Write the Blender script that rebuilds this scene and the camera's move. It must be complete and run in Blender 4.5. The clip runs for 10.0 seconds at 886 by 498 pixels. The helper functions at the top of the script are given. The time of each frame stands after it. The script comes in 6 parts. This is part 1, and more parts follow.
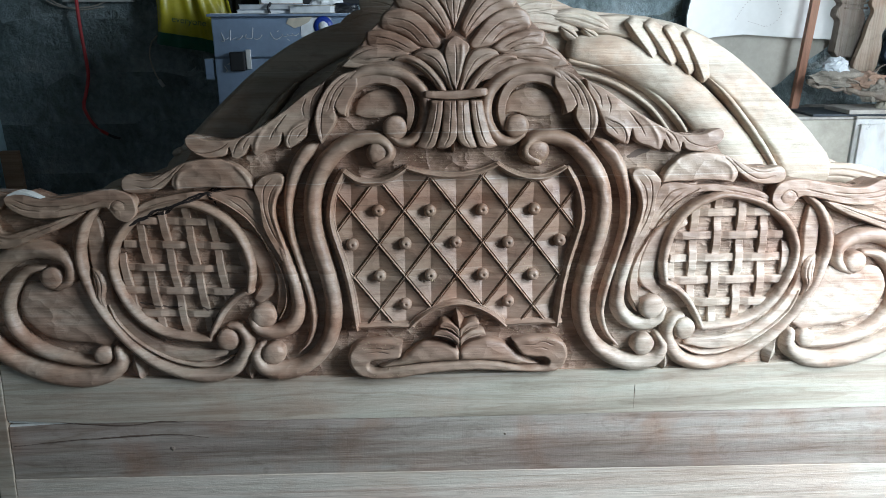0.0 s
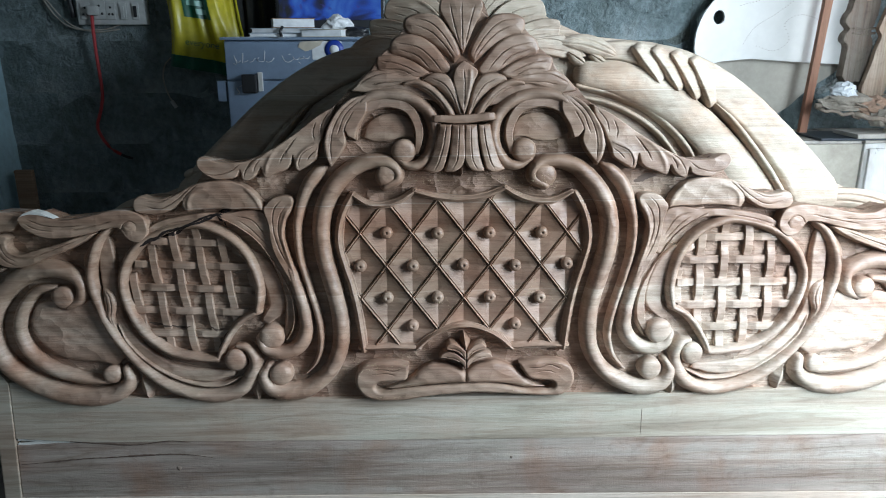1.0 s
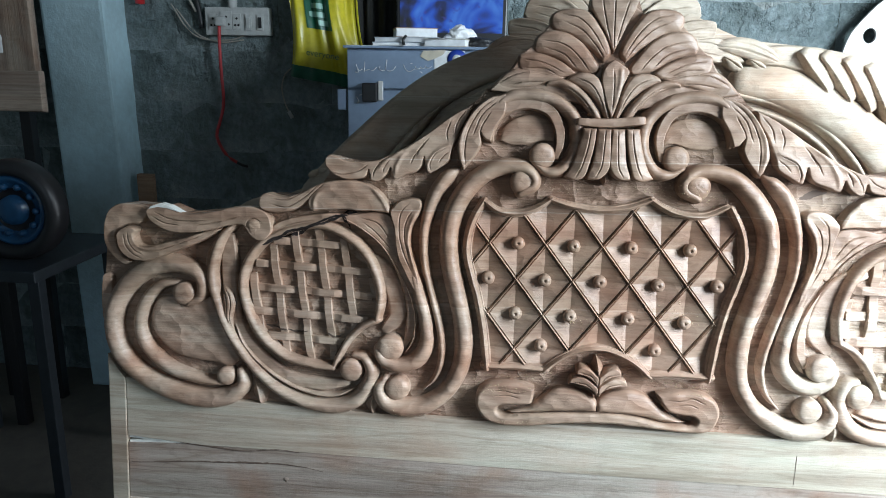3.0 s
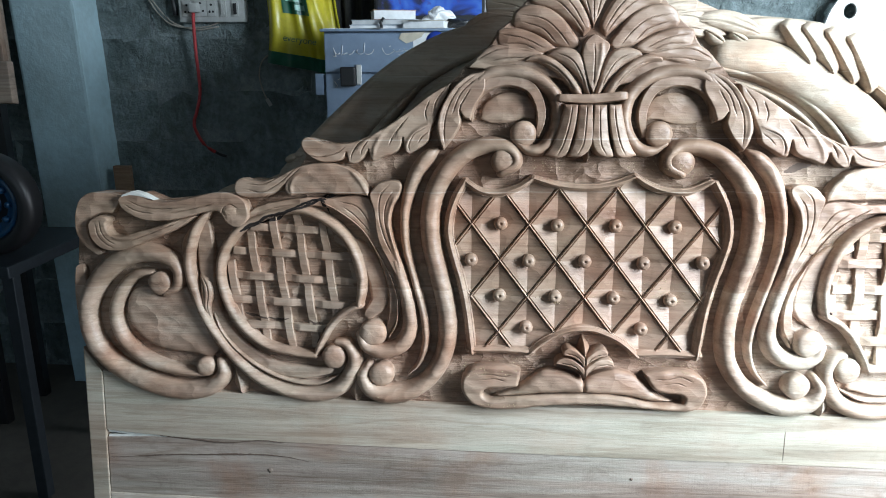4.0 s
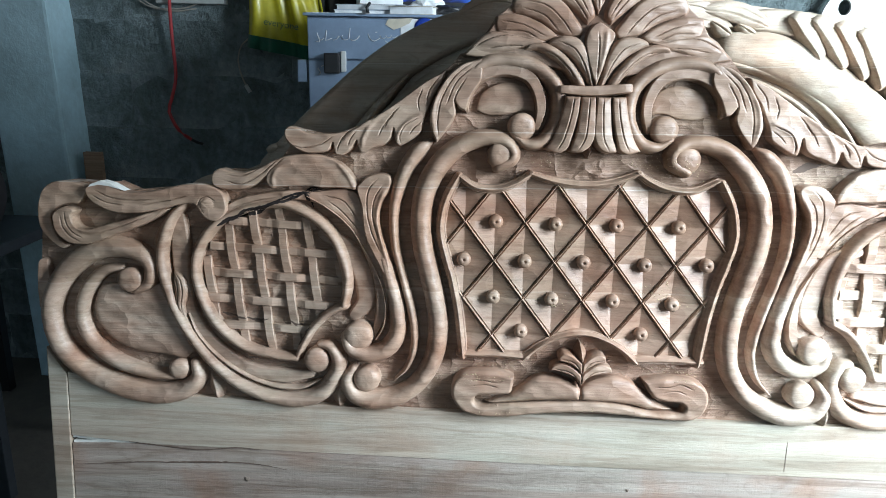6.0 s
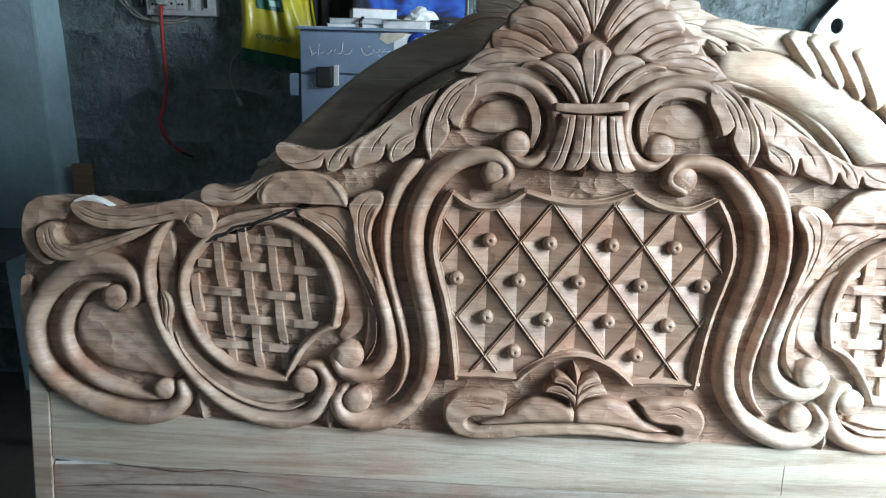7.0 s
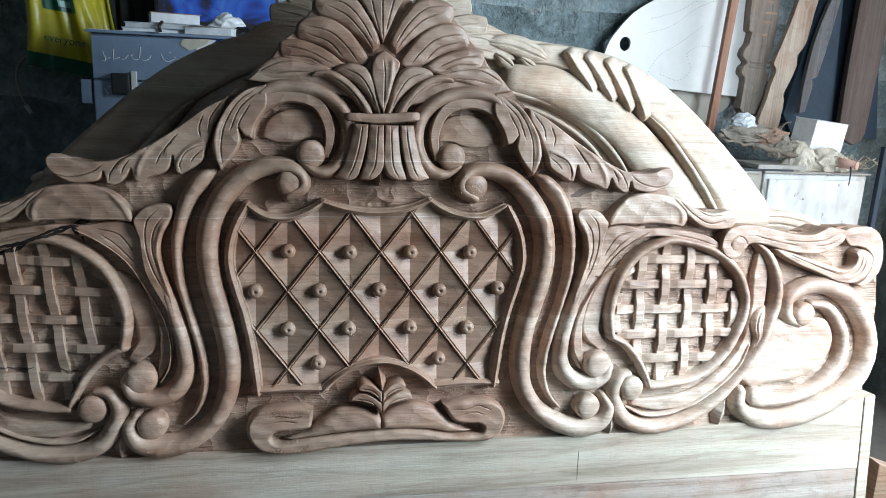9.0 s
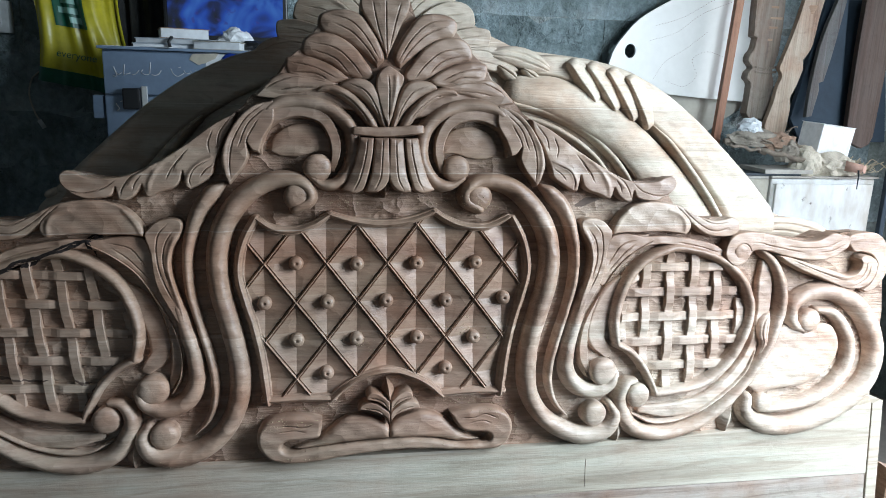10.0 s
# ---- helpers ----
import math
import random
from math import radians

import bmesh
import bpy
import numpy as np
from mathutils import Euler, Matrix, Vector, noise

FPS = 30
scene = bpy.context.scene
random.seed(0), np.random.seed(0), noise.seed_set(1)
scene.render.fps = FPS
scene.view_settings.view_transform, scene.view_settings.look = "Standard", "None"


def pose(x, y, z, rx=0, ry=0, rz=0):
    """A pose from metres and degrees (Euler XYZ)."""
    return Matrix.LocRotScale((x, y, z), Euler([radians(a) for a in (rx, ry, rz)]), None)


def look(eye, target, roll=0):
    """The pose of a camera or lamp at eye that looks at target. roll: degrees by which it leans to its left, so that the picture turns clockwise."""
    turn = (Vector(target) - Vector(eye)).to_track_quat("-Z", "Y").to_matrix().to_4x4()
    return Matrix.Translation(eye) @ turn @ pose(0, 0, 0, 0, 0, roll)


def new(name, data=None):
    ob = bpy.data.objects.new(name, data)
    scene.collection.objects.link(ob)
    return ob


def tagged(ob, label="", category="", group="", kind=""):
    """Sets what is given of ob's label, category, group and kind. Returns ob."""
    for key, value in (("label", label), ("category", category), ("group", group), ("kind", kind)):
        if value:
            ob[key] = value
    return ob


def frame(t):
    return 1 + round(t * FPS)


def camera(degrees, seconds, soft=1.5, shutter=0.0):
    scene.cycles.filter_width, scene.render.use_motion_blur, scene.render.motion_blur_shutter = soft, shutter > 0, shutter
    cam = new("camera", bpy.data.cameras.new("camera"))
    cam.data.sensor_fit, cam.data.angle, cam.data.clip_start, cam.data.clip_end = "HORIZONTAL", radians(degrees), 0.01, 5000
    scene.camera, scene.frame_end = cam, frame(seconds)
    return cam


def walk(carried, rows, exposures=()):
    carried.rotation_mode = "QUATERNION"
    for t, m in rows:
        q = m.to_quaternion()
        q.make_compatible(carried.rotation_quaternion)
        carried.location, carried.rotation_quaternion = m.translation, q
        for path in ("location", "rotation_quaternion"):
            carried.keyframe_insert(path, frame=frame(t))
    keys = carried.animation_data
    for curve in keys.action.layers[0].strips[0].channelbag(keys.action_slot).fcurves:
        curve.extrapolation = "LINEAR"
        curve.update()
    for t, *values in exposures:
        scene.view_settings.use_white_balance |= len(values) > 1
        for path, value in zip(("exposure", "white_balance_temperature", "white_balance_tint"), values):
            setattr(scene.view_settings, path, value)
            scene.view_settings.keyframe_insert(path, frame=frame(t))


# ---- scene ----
cam = camera(63.5, 10.0, 0.75, 0.5)
# the carved board leans back against the one behind it
TIPPED = pose(0, 0, 0, -6.5, 0, 0)
PATH = [
    (0, (-0.096, -1.419, 1.25), (-0.013, 0.539, 0.85), -0.6),
    (0.5, (-0.093, -1.415, 1.255), (0.005, 0.542, 0.854), -0.7),
    (1, (-0.094, -1.426, 1.257), (-0.034, 0.543, 0.911), -0.3),
    (1.5, (-0.103, -1.428, 1.255), (-0.083, 0.542, 0.914), 0.0),
    (2, (-0.12, -1.409, 1.241), (-0.179, 0.571, 0.962), 0.1),
    (2.5, (-0.16, -1.375, 1.215), (-0.336, 0.604, 0.983), 1.5),
    (2.7, (-0.184, -1.356, 1.211), (-0.368, 0.62, 0.964), 1.7),
    (4, (-0.176, -1.31, 1.189), (-0.318, 0.663, 0.892), 0.4),
    (4.5, (-0.176, -1.296, 1.186), (-0.289, 0.675, 0.868), 0.2),
    (5, (-0.182, -1.28, 1.188), (-0.282, 0.693, 0.873), 0.4),
    (6.5, (-0.211, -1.219, 1.191), (-0.283, 0.754, 0.869), 1.8),
    (7, (-0.209, -1.213, 1.198), (-0.265, 0.765, 0.912), 1.9),
    (7.5, (-0.182, -1.21, 1.195), (-0.054, 0.772, 0.966), 3.0),
    (8, (-0.151, -1.208, 1.198), (0.185, 0.752, 0.981), 1.7),
    (8.5, (-0.143, -1.216, 1.199), (0.221, 0.737, 0.963), 1.3),
    (9, (-0.136, -1.22, 1.2), (0.242, 0.728, 0.952), 1.4),
    (9.5, (-0.133, -1.229, 1.205), (0.235, 0.722, 0.97), 1.2),
    (10, (-0.131, -1.237, 1.21), (0.219, 0.719, 0.978), 0.7),
]
walk(cam, [(t, TIPPED @ look(eye, target, roll)) for t, eye, target, roll in PATH],
     [(0, -0.72, 5850, 9), (1, -0.65, 5850, 9), (2.5, -0.14, 6000, 9), (4.5, 0.14, 5980, 9), (6.5, 0.15, 5900, 8), (7, 0.03, 5900, 8), (7.5, 0.08, 5850, 9), (8, -0.40, 5850, 9), (9, -0.60, 5850, 9), (10, -0.68, 5850, 9)])

# ---- light: a wide doorway beside the board and the open shop front behind the camera ----
world = bpy.data.worlds.new("world")
scene.world = world
world.use_nodes = True
sky = world.node_tree.nodes.new("ShaderNodeTexSky")
sky.sky_type, sky.sun_disc = "NISHITA", False
sky.sun_elevation, sky.sun_rotation = radians(48), radians(115)
world.node_tree.links.new(sky.outputs[0], world.node_tree.nodes["Background"].inputs[0])
world.node_tree.nodes["Background"].inputs[1].default_value = 0.05


def opening_lamp(name, eye, target, wide, high, power, colour):
    data = bpy.data.lights.new(name, "AREA")
    data.shape, data.size, data.size_y, data.energy, data.color = "RECTANGLE", wide, high, power, colour
    ob = new(name, data)
    ob.matrix_world = look(eye, target)
    return ob


opening_lamp("doorway_daylight", (1.43, -0.68, 1.55), (1.08, 0.15, 0.88), 0.64, 1.1, 124, (0.85, 0.957, 1.0))
# added fill for the right-hand corner, set in an invented side opening
opening_lamp("side_opening_daylight", (2.38, 0.72, 1.15), (1.2, 1.0, 1.0), 0.85, 1.9, 36, (0.96, 0.985, 1.0))
opening_lamp("shop_front_daylight", (-0.9, -3.95, 1.9), (-0.9, 0.0, 1.2), 3.0, 1.8, 8.6, (0.80, 0.95, 0.98))


# ---- materials ----
def material(name, rough=0.6, metal=0.0):
    m = bpy.data.materials.new(name)
    m.use_nodes = True
    b = m.node_tree.nodes["Principled BSDF"]
    b.inputs["Roughness"].default_value, b.inputs["Metallic"].default_value = rough, metal
    return m, m.node_tree, b


def node(tree, kind, **values):
    n = tree.nodes.new(kind)
    for key, value in values.items():
        n.inputs[key.replace("_", " ")].default_value = value
    return n


def coords(tree, scale=(1, 1, 1), rotation=(0, 0, 0)):
    c = tree.nodes.new("ShaderNodeTexCoord")
    mp = node(tree, "ShaderNodeMapping", Scale=scale, Rotation=rotation)
    tree.links.new(c.outputs["Object"], mp.inputs["Vector"])
    return mp.outputs[0]


def noise_tex(tree, vec, scale, detail=4.0, rough=0.55, distort=0.0):
    n = node(tree, "ShaderNodeTexNoise", Scale=scale, Detail=detail, Roughness=rough, Distortion=distort)
    tree.links.new(vec, n.inputs["Vector"])
    return n.outputs["Fac"]


def ramp(tree, fac, stops):
    r = tree.nodes.new("ShaderNodeValToRGB")
    e = r.color_ramp.elements
    while len(e) < len(stops):
        e.new(0.5)
    for el, (at, col) in zip(e, stops):
        el.position, el.color = at, (*col, 1)
    tree.links.new(fac, r.inputs[0])
    return r.outputs[0]


def mix(tree, fac, a, b, kind="MIX"):
    m = tree.nodes.new("ShaderNodeMix")
    m.data_type, m.blend_type = "RGBA", kind
    for value, socket in ((fac, m.inputs[0]), (a, m.inputs[6]), (b, m.inputs[7])):
        if isinstance(value, (int, float)):
            socket.default_value = value
        elif isinstance(value, tuple):
            socket.default_value = (*value, 1)
        else:
            tree.links.new(value, socket)
    return m.outputs[2]


def calc(tree, op, a, b=0.0):
    m = tree.nodes.new("ShaderNodeMath")
    m.operation = op
    for value, socket in ((a, m.inputs[0]), (b, m.inputs[1])):
        if isinstance(value, (int, float)):
            socket.default_value = value
        else:
            tree.links.new(value, socket)
    return m.outputs[0]


def bump(tree, bsdf, height, strength, distance):
    b = node(tree, "ShaderNodeBump", Strength=strength, Distance=distance)
    tree.links.new(height, b.inputs["Height"])
    tree.links.new(b.outputs[0], bsdf.inputs["Normal"])


def wood(name, pale, mid, dark, rough=0.62, gouged=0.0, board=(), relief=0.0012, stain=0.35, streak=0.5, sawn=0.0, by_object=False, upright=False, sheen=0.5, ring=0.8, ends=()):
    """Raw sawn wood, its grain along x, or up z; board: heights at which the next glued-up board begins, and its tone."""
    m, tree, b = material(name, rough)
    turn = (lambda q: (q[2], q[1], q[0])) if upright else (lambda q: q)
    v, still = coords(tree, turn((0.45, 5.0, 9.0))), coords(tree)
    if by_object:
        info = tree.nodes.new("ShaderNodeObjectInfo")
        shift = calc(tree, "MULTIPLY", info.outputs["Random"], 37.0)
        moved = []
        for line in (v, still):
            add = tree.nodes.new("ShaderNodeVectorMath")
            add.operation = "ADD"
            tree.links.new(line, add.inputs[0])
            tree.links.new(shift, add.inputs[1])
            moved.append(add.outputs[0])
        v, still = moved
    sep = tree.nodes.new("ShaderNodeSeparateXYZ")
    tree.links.new(coords(tree), sep.inputs[0])
    broad = noise_tex(tree, v, 1.5, 5.0, 0.62, 0.5)
    fine = noise_tex(tree, v, 13.0, 5.0, 0.74, 0.3)
    lines = noise_tex(tree, v, 3.4, 4.0, 0.45, 0.7)
    bands = noise_tex(tree, coords(tree, turn((0.22, 1.0, 5.0))), 3.0, 3.0, 0.6, 0.3)
    pores = noise_tex(tree, coords(tree, turn((9.0, 70.0, 150.0))), 1.6, 3.0, 0.7)
    flecks = noise_tex(tree, coords(tree, turn((9.0, 90.0, 130.0))), 3.0, 2.0)
    saw = noise_tex(tree, coords(tree, turn((120.0, 4.0, 7.0))), 2.0, 2.0)
    col = ramp(tree, broad, [(0.30, dark), (0.47, mid), (0.66, pale)])
    col = mix(tree, calc(tree, "MULTIPLY", fine, 0.26), col, ramp(tree, fine, [(0.32, dark), (0.60, pale)]))
    vein = ramp(tree, lines, [(0.40, (1.0, 1.0, 1.0)), (0.485, (0.68, 0.62, 0.57)), (0.50, (0.92, 0.90, 0.88)), (0.58, (1.0, 1.0, 1.0))])
    col = mix(tree, streak, col, vein, "MULTIPLY")
    col = mix(tree, 0.75, col, ramp(tree, bands, [(0.36, (0.80, 0.70, 0.65)), (0.48, (1.0, 0.97, 0.95)), (0.54, (0.93, 0.95, 0.93)), (0.64, (1.08, 1.07, 1.06))]), "MULTIPLY")
    col = mix(tree, 0.3, col, ramp(tree, pores, [(0.36, (0.66, 0.62, 0.60)), (0.50, (1.0, 1.0, 1.0)), (0.64, (1.14, 1.13, 1.12))]), "MULTIPLY")
    patch = noise_tex(tree, still, 4.2, 5.0, 0.62, 0.6)
    rosy = ramp(tree, patch, [(0.36, (0.95, 1.0, 0.98)), (0.5, (1.0, 1.0, 1.0)), (0.66, (0.90, 0.72, 0.62))])
    col = mix(tree, stain, col, rosy, "MULTIPLY")
    smudge = noise_tex(tree, coords(tree, (1.0, 1.0, 1.7)), 17.0, 7.0, 0.75, 0.8)
    col = mix(tree, stain * 0.7, col, ramp(tree, smudge, [(0.36, (0.70, 0.66, 0.64)), (0.47, (1.0, 1.0, 1.0)), (0.68, (1.10, 1.08, 1.07))]), "MULTIPLY")
    rings = noise_tex(tree, coords(tree, turn((0.9, 7.0, 62.0))), 2.2, 3.0, 0.6, 0.25)
    col = mix(tree, ring, col, ramp(tree, rings, [(0.34, (0.74, 0.69, 0.65)), (0.46, (1.0, 1.0, 1.0)), (0.64, (1.07, 1.06, 1.05))]), "MULTIPLY")
    if gouged:
        cells = node(tree, "ShaderNodeTexVoronoi", Scale=34.0)
        sway = node(tree, "ShaderNodeTexNoise", Scale=26.0, Detail=2.0)
        tree.links.new(coords(tree), sway.inputs["Vector"])
        bent = tree.nodes.new("ShaderNodeVectorMath")
        bent.operation = "MULTIPLY_ADD"
        bent.inputs[1].default_value = (0.03, 0.03, 0.03)
        tree.links.new(sway.outputs["Color"], bent.inputs[0])
        tree.links.new(coords(tree, (0.8, 0.5, 1.0)), bent.inputs[2])
        tree.links.new(bent.outputs[0], cells.inputs["Vector"])
        cut = tree.nodes.new("ShaderNodeSeparateColor")
        tree.links.new(cells.outputs["Color"], cut.inputs[0])
        col = mix(tree, 0.3, col, ramp(tree, cut.outputs[0], [(0.0, (0.88, 0.86, 0.85)), (0.5, (1.0, 1.0, 1.0)), (1.0, (1.08, 1.07, 1.06))]), "MULTIPLY")
    # tone along x: darker, redder middle, paler and cooler far end
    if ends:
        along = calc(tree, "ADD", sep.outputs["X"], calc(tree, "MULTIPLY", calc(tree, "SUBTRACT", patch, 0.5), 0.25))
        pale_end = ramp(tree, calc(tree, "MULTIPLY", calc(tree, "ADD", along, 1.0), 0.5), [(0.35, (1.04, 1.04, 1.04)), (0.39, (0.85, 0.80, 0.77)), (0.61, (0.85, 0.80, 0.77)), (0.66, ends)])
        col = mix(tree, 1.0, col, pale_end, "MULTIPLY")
    if board:
        z = calc(tree, "ADD", sep.outputs["Z"], calc(tree, "MULTIPLY", sep.outputs["X"], -0.012))
        tones = ramp(tree, calc(tree, "SUBTRACT", z, 0.6), [(0.0, (1.16, 1.15, 1.14)), *[(at - 0.6, t) for at, t, *_ in board]])
        tones.node.color_ramp.interpolation = "CONSTANT"
        col = mix(tree, 1.0, col, tones, "MULTIPLY")
        for at, t, line in board:
            joint = calc(tree, "LESS_THAN", calc(tree, "ABSOLUTE", calc(tree, "SUBTRACT", z, at)), 0.0009)
            col = mix(tree, calc(tree, "MULTIPLY", joint, line), col, (0.70, 0.63, 0.55))
    tree.links.new(col, b.inputs["Base Color"])
    tree.links.new(ramp(tree, fine, [(0.2, (rough - 0.08,) * 3), (0.8, (rough + 0.15,) * 3)]), b.inputs["Roughness"])
    rise = calc(tree, "ADD", calc(tree, "ADD", fine, calc(tree, "MULTIPLY", saw, sawn)), calc(tree, "ADD", flecks, calc(tree, "ADD", calc(tree, "MULTIPLY", patch, 1.0), calc(tree, "MULTIPLY", smudge, 1.0))))
    if gouged:
        scallop = calc(tree, "MULTIPLY", cells.outputs["Distance"], cells.outputs["Distance"])
        rise = calc(tree, "ADD", rise, calc(tree, "MULTIPLY", scallop, gouged))
    b.inputs["Specular IOR Level"].default_value = sheen
    bump(tree, b, rise, 0.75, relief)
    return m


def painted(name, colour, worn, rough=0.5, metal=0.0, scale=6.0, amount=0.6, relief=0.001):
    """A painted or plastered surface with stains at two scales."""
    m, tree, b = material(name, rough, metal)
    big = noise_tex(tree, coords(tree), scale, 5.0, 0.65, 0.3)
    small = noise_tex(tree, coords(tree), scale * 9, 4.0, 0.6)
    col = ramp(tree, big, [(0.5 - amount * 0.35, worn), (0.5 + amount * 0.25, colour)])
    col = mix(tree, calc(tree, "MULTIPLY", small, 0.35), col, ramp(tree, small, [(0.35, worn), (0.6, colour)]))
    tree.links.new(col, b.inputs["Base Color"])
    bump(tree, b, calc(tree, "ADD", big, small), 0.5, relief)
    return m


def plain(name, colour, rough=0.5, metal=0.0, glow=0.0):
    m, tree, b = material(name, rough, metal)
    v = noise_tex(tree, coords(tree), 40.0, 3.0)
    dim = tuple(c * 0.8 for c in colour)
    tree.links.new(ramp(tree, v, [(0.3, dim), (0.65, colour)]), b.inputs["Base Color"])
    if glow:
        b.inputs["Emission Color"].default_value, b.inputs["Emission Strength"].default_value = (*colour, 1), glow
    return m


BOARDS = ((0.918, (0.95, 0.89, 0.85), 0.1), (0.985, (0.89, 0.79, 0.72), 0.0), (1.100, (0.84, 0.78, 0.73), 0.25), (1.195, (0.83, 0.775, 0.73), 0.28), (1.285, (0.81, 0.79, 0.77), 0.08))
BACK_BOARDS = ((1.10, (0.96, 0.95, 0.93), 0.2), (1.30, (1.05, 1.04, 1.02), 0.3), (1.43, (0.92, 0.9, 0.87), 0.2))
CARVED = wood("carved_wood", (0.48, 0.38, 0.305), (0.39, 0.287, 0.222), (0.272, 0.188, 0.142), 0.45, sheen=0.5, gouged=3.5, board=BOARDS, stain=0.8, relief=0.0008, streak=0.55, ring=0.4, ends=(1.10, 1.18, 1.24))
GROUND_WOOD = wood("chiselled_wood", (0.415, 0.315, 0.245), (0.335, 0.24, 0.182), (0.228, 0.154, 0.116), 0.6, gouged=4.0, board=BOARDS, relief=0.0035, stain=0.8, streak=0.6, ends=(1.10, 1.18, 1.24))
PLANK_WOOD = wood("plank_wood", (0.54, 0.49, 0.41), (0.445, 0.385, 0.31), (0.285, 0.228, 0.175), 0.6, stain=0.45, relief=0.0006, streak=0.6, sawn=0.25, by_object=True, ring=0.3)
BACK_WOOD = wood("back_board_wood", (0.49, 0.43, 0.36), (0.405, 0.335, 0.265), (0.265, 0.205, 0.155), 0.6, board=BACK_BOARDS, stain=0.8, streak=0.3, ring=0.12)
PALE_WOOD = wood("pale_wood", (0.690, 0.620, 0.546), (0.611, 0.530, 0.452), (0.492, 0.410, 0.336), 0.6)
DARK_PLANK = wood("dark_plank_wood", (0.453, 0.395, 0.347), (0.355, 0.295, 0.252), (0.207, 0.163, 0.137), 0.62, stain=0.8, relief=0.0008, streak=0.8, sawn=0.35, by_object=True, ring=0.35)
RED_WOOD = wood("reddish_wood", (0.34, 0.17, 0.10), (0.27, 0.13, 0.075), (0.19, 0.09, 0.05), 0.6, upright=True)
GREY_WOOD = wood("weathered_wood", (0.33, 0.27, 0.22), (0.25, 0.2, 0.165), (0.16, 0.125, 0.1), 0.7)
OLD_LEG = wood("old_leg_wood", (0.27, 0.225, 0.18), (0.195, 0.16, 0.13), (0.10, 0.08, 0.065), 0.7, stain=0.9, upright=True)
BRACKET_WOOD = wood("bracket_wood", (0.43, 0.35, 0.27), (0.36, 0.28, 0.21), (0.24, 0.18, 0.13), 0.6, stain=0.7, upright=True)
# brown plank wood with the shade on it put into the colour
SHADED_WOOD = wood("shaded_plank_wood", (0.15, 0.112, 0.092), (0.115, 0.084, 0.070), (0.075, 0.055, 0.046), 0.7, upright=True)
SLATE_WOOD = wood("slate_grey_wood", (0.150, 0.150, 0.150), (0.115, 0.118, 0.122), (0.066, 0.070, 0.076), 0.75, stain=0.8, upright=True)
BROWN_WOOD = wood("brown_wood", (0.36, 0.25, 0.17), (0.29, 0.195, 0.13), (0.2, 0.13, 0.085), 0.65)
CHAR = painted("burnt_wood", (0.045, 0.034, 0.030), (0.008, 0.007, 0.007), 0.95, scale=40, relief=0.006)
CHAR.node_tree.nodes["Principled BSDF"].inputs["Specular IOR Level"].default_value = 0.1
PALE_SLIVER = plain("pale_sliver_wood", (0.80, 0.78, 0.72), 0.8)
STAIN = plain("dark_stain", (0.13, 0.088, 0.066), 0.8)
SAWDUST = plain("sawdust", (0.43, 0.33, 0.21), 0.95)
STEEL = painted("painted_steel", (0.235, 0.31, 0.43), (0.155, 0.20, 0.275), 0.42, scale=7, amount=0.8)
WHITE_STEEL = painted("white_steel", (0.72, 0.74, 0.74), (0.48, 0.45, 0.40), 0.4, scale=5, amount=0.8)


def peeled_paint(name):
    """White paint on steel, chipped through to dark metal and rust along ragged patches."""
    m, tree, b = material(name, 0.45)
    big = noise_tex(tree, coords(tree), 5.0, 7.0, 0.72, 0.5)
    chips = noise_tex(tree, coords(tree), 16.0, 8.0, 0.75, 0.4)
    grime = noise_tex(tree, coords(tree, (1.0, 1.0, 0.4)), 9.0, 5.0, 0.6)
    col = ramp(tree, grime, [(0.34, (0.50, 0.46, 0.40)), (0.56, (0.74, 0.75, 0.74))])
    bare = calc(tree, "ADD", calc(tree, "MULTIPLY", big, 0.6), calc(tree, "MULTIPLY", chips, 0.4))
    col = mix(tree, ramp(tree, bare, [(0.585, (0.0, 0.0, 0.0)), (0.61, (1.0, 1.0, 1.0))]), col, (0.20, 0.165, 0.13))
    tree.links.new(col, b.inputs["Base Color"])
    bump(tree, b, calc(tree, "ADD", calc(tree, "MULTIPLY", ramp(tree, bare, [(0.58, (1.0, 1.0, 1.0)), (0.615, (0.0, 0.0, 0.0))]), 1.0), calc(tree, "MULTIPLY", chips, 0.5)), 0.7, 0.003)
    return m


PEELED = peeled_paint("peeled_white_paint")
DUSTY = painted("dusty_edge", (0.45, 0.42, 0.37), (0.24, 0.22, 0.19), 0.8, scale=14)
WHITE_BOARD = painted("white_laminate", (0.64, 0.62, 0.585), (0.53, 0.51, 0.475), 0.35, scale=4, amount=0.9, relief=0.0003)
WHITE_BOX = plain("white_card", (0.84, 0.84, 0.83), 0.6)
PAPER = plain("paper", (0.74, 0.75, 0.76), 0.7)
BUFF_PAPER = plain("buff_paper", (0.55, 0.5, 0.40), 0.7)
GRIMY = painted("grimy_beige", (0.50, 0.46, 0.38), (0.27, 0.24, 0.19), 0.8, scale=7, amount=0.9, relief=0.002)
BEIGE_BOARD = painted("beige_board", (0.40, 0.365, 0.305), (0.25, 0.225, 0.185), 0.7, scale=6, amount=0.9)
BLACK = plain("black_plastic", (0.02, 0.02, 0.022), 0.4)
DARK_STEEL = plain("dark_steel", (0.045, 0.055, 0.065), 0.45, 0.4)
WHITE_PLASTIC = plain("white_plastic", (0.50, 0.51, 0.50), 0.4)
RED_PLASTIC = plain("red_plastic", (0.55, 0.03, 0.035), 0.4)
RED_CORD = plain("red_cord", (0.50, 0.05, 0.055), 0.5)
YELLOW = plain("yellow_plastic", (0.52, 0.45, 0.02), 0.32)
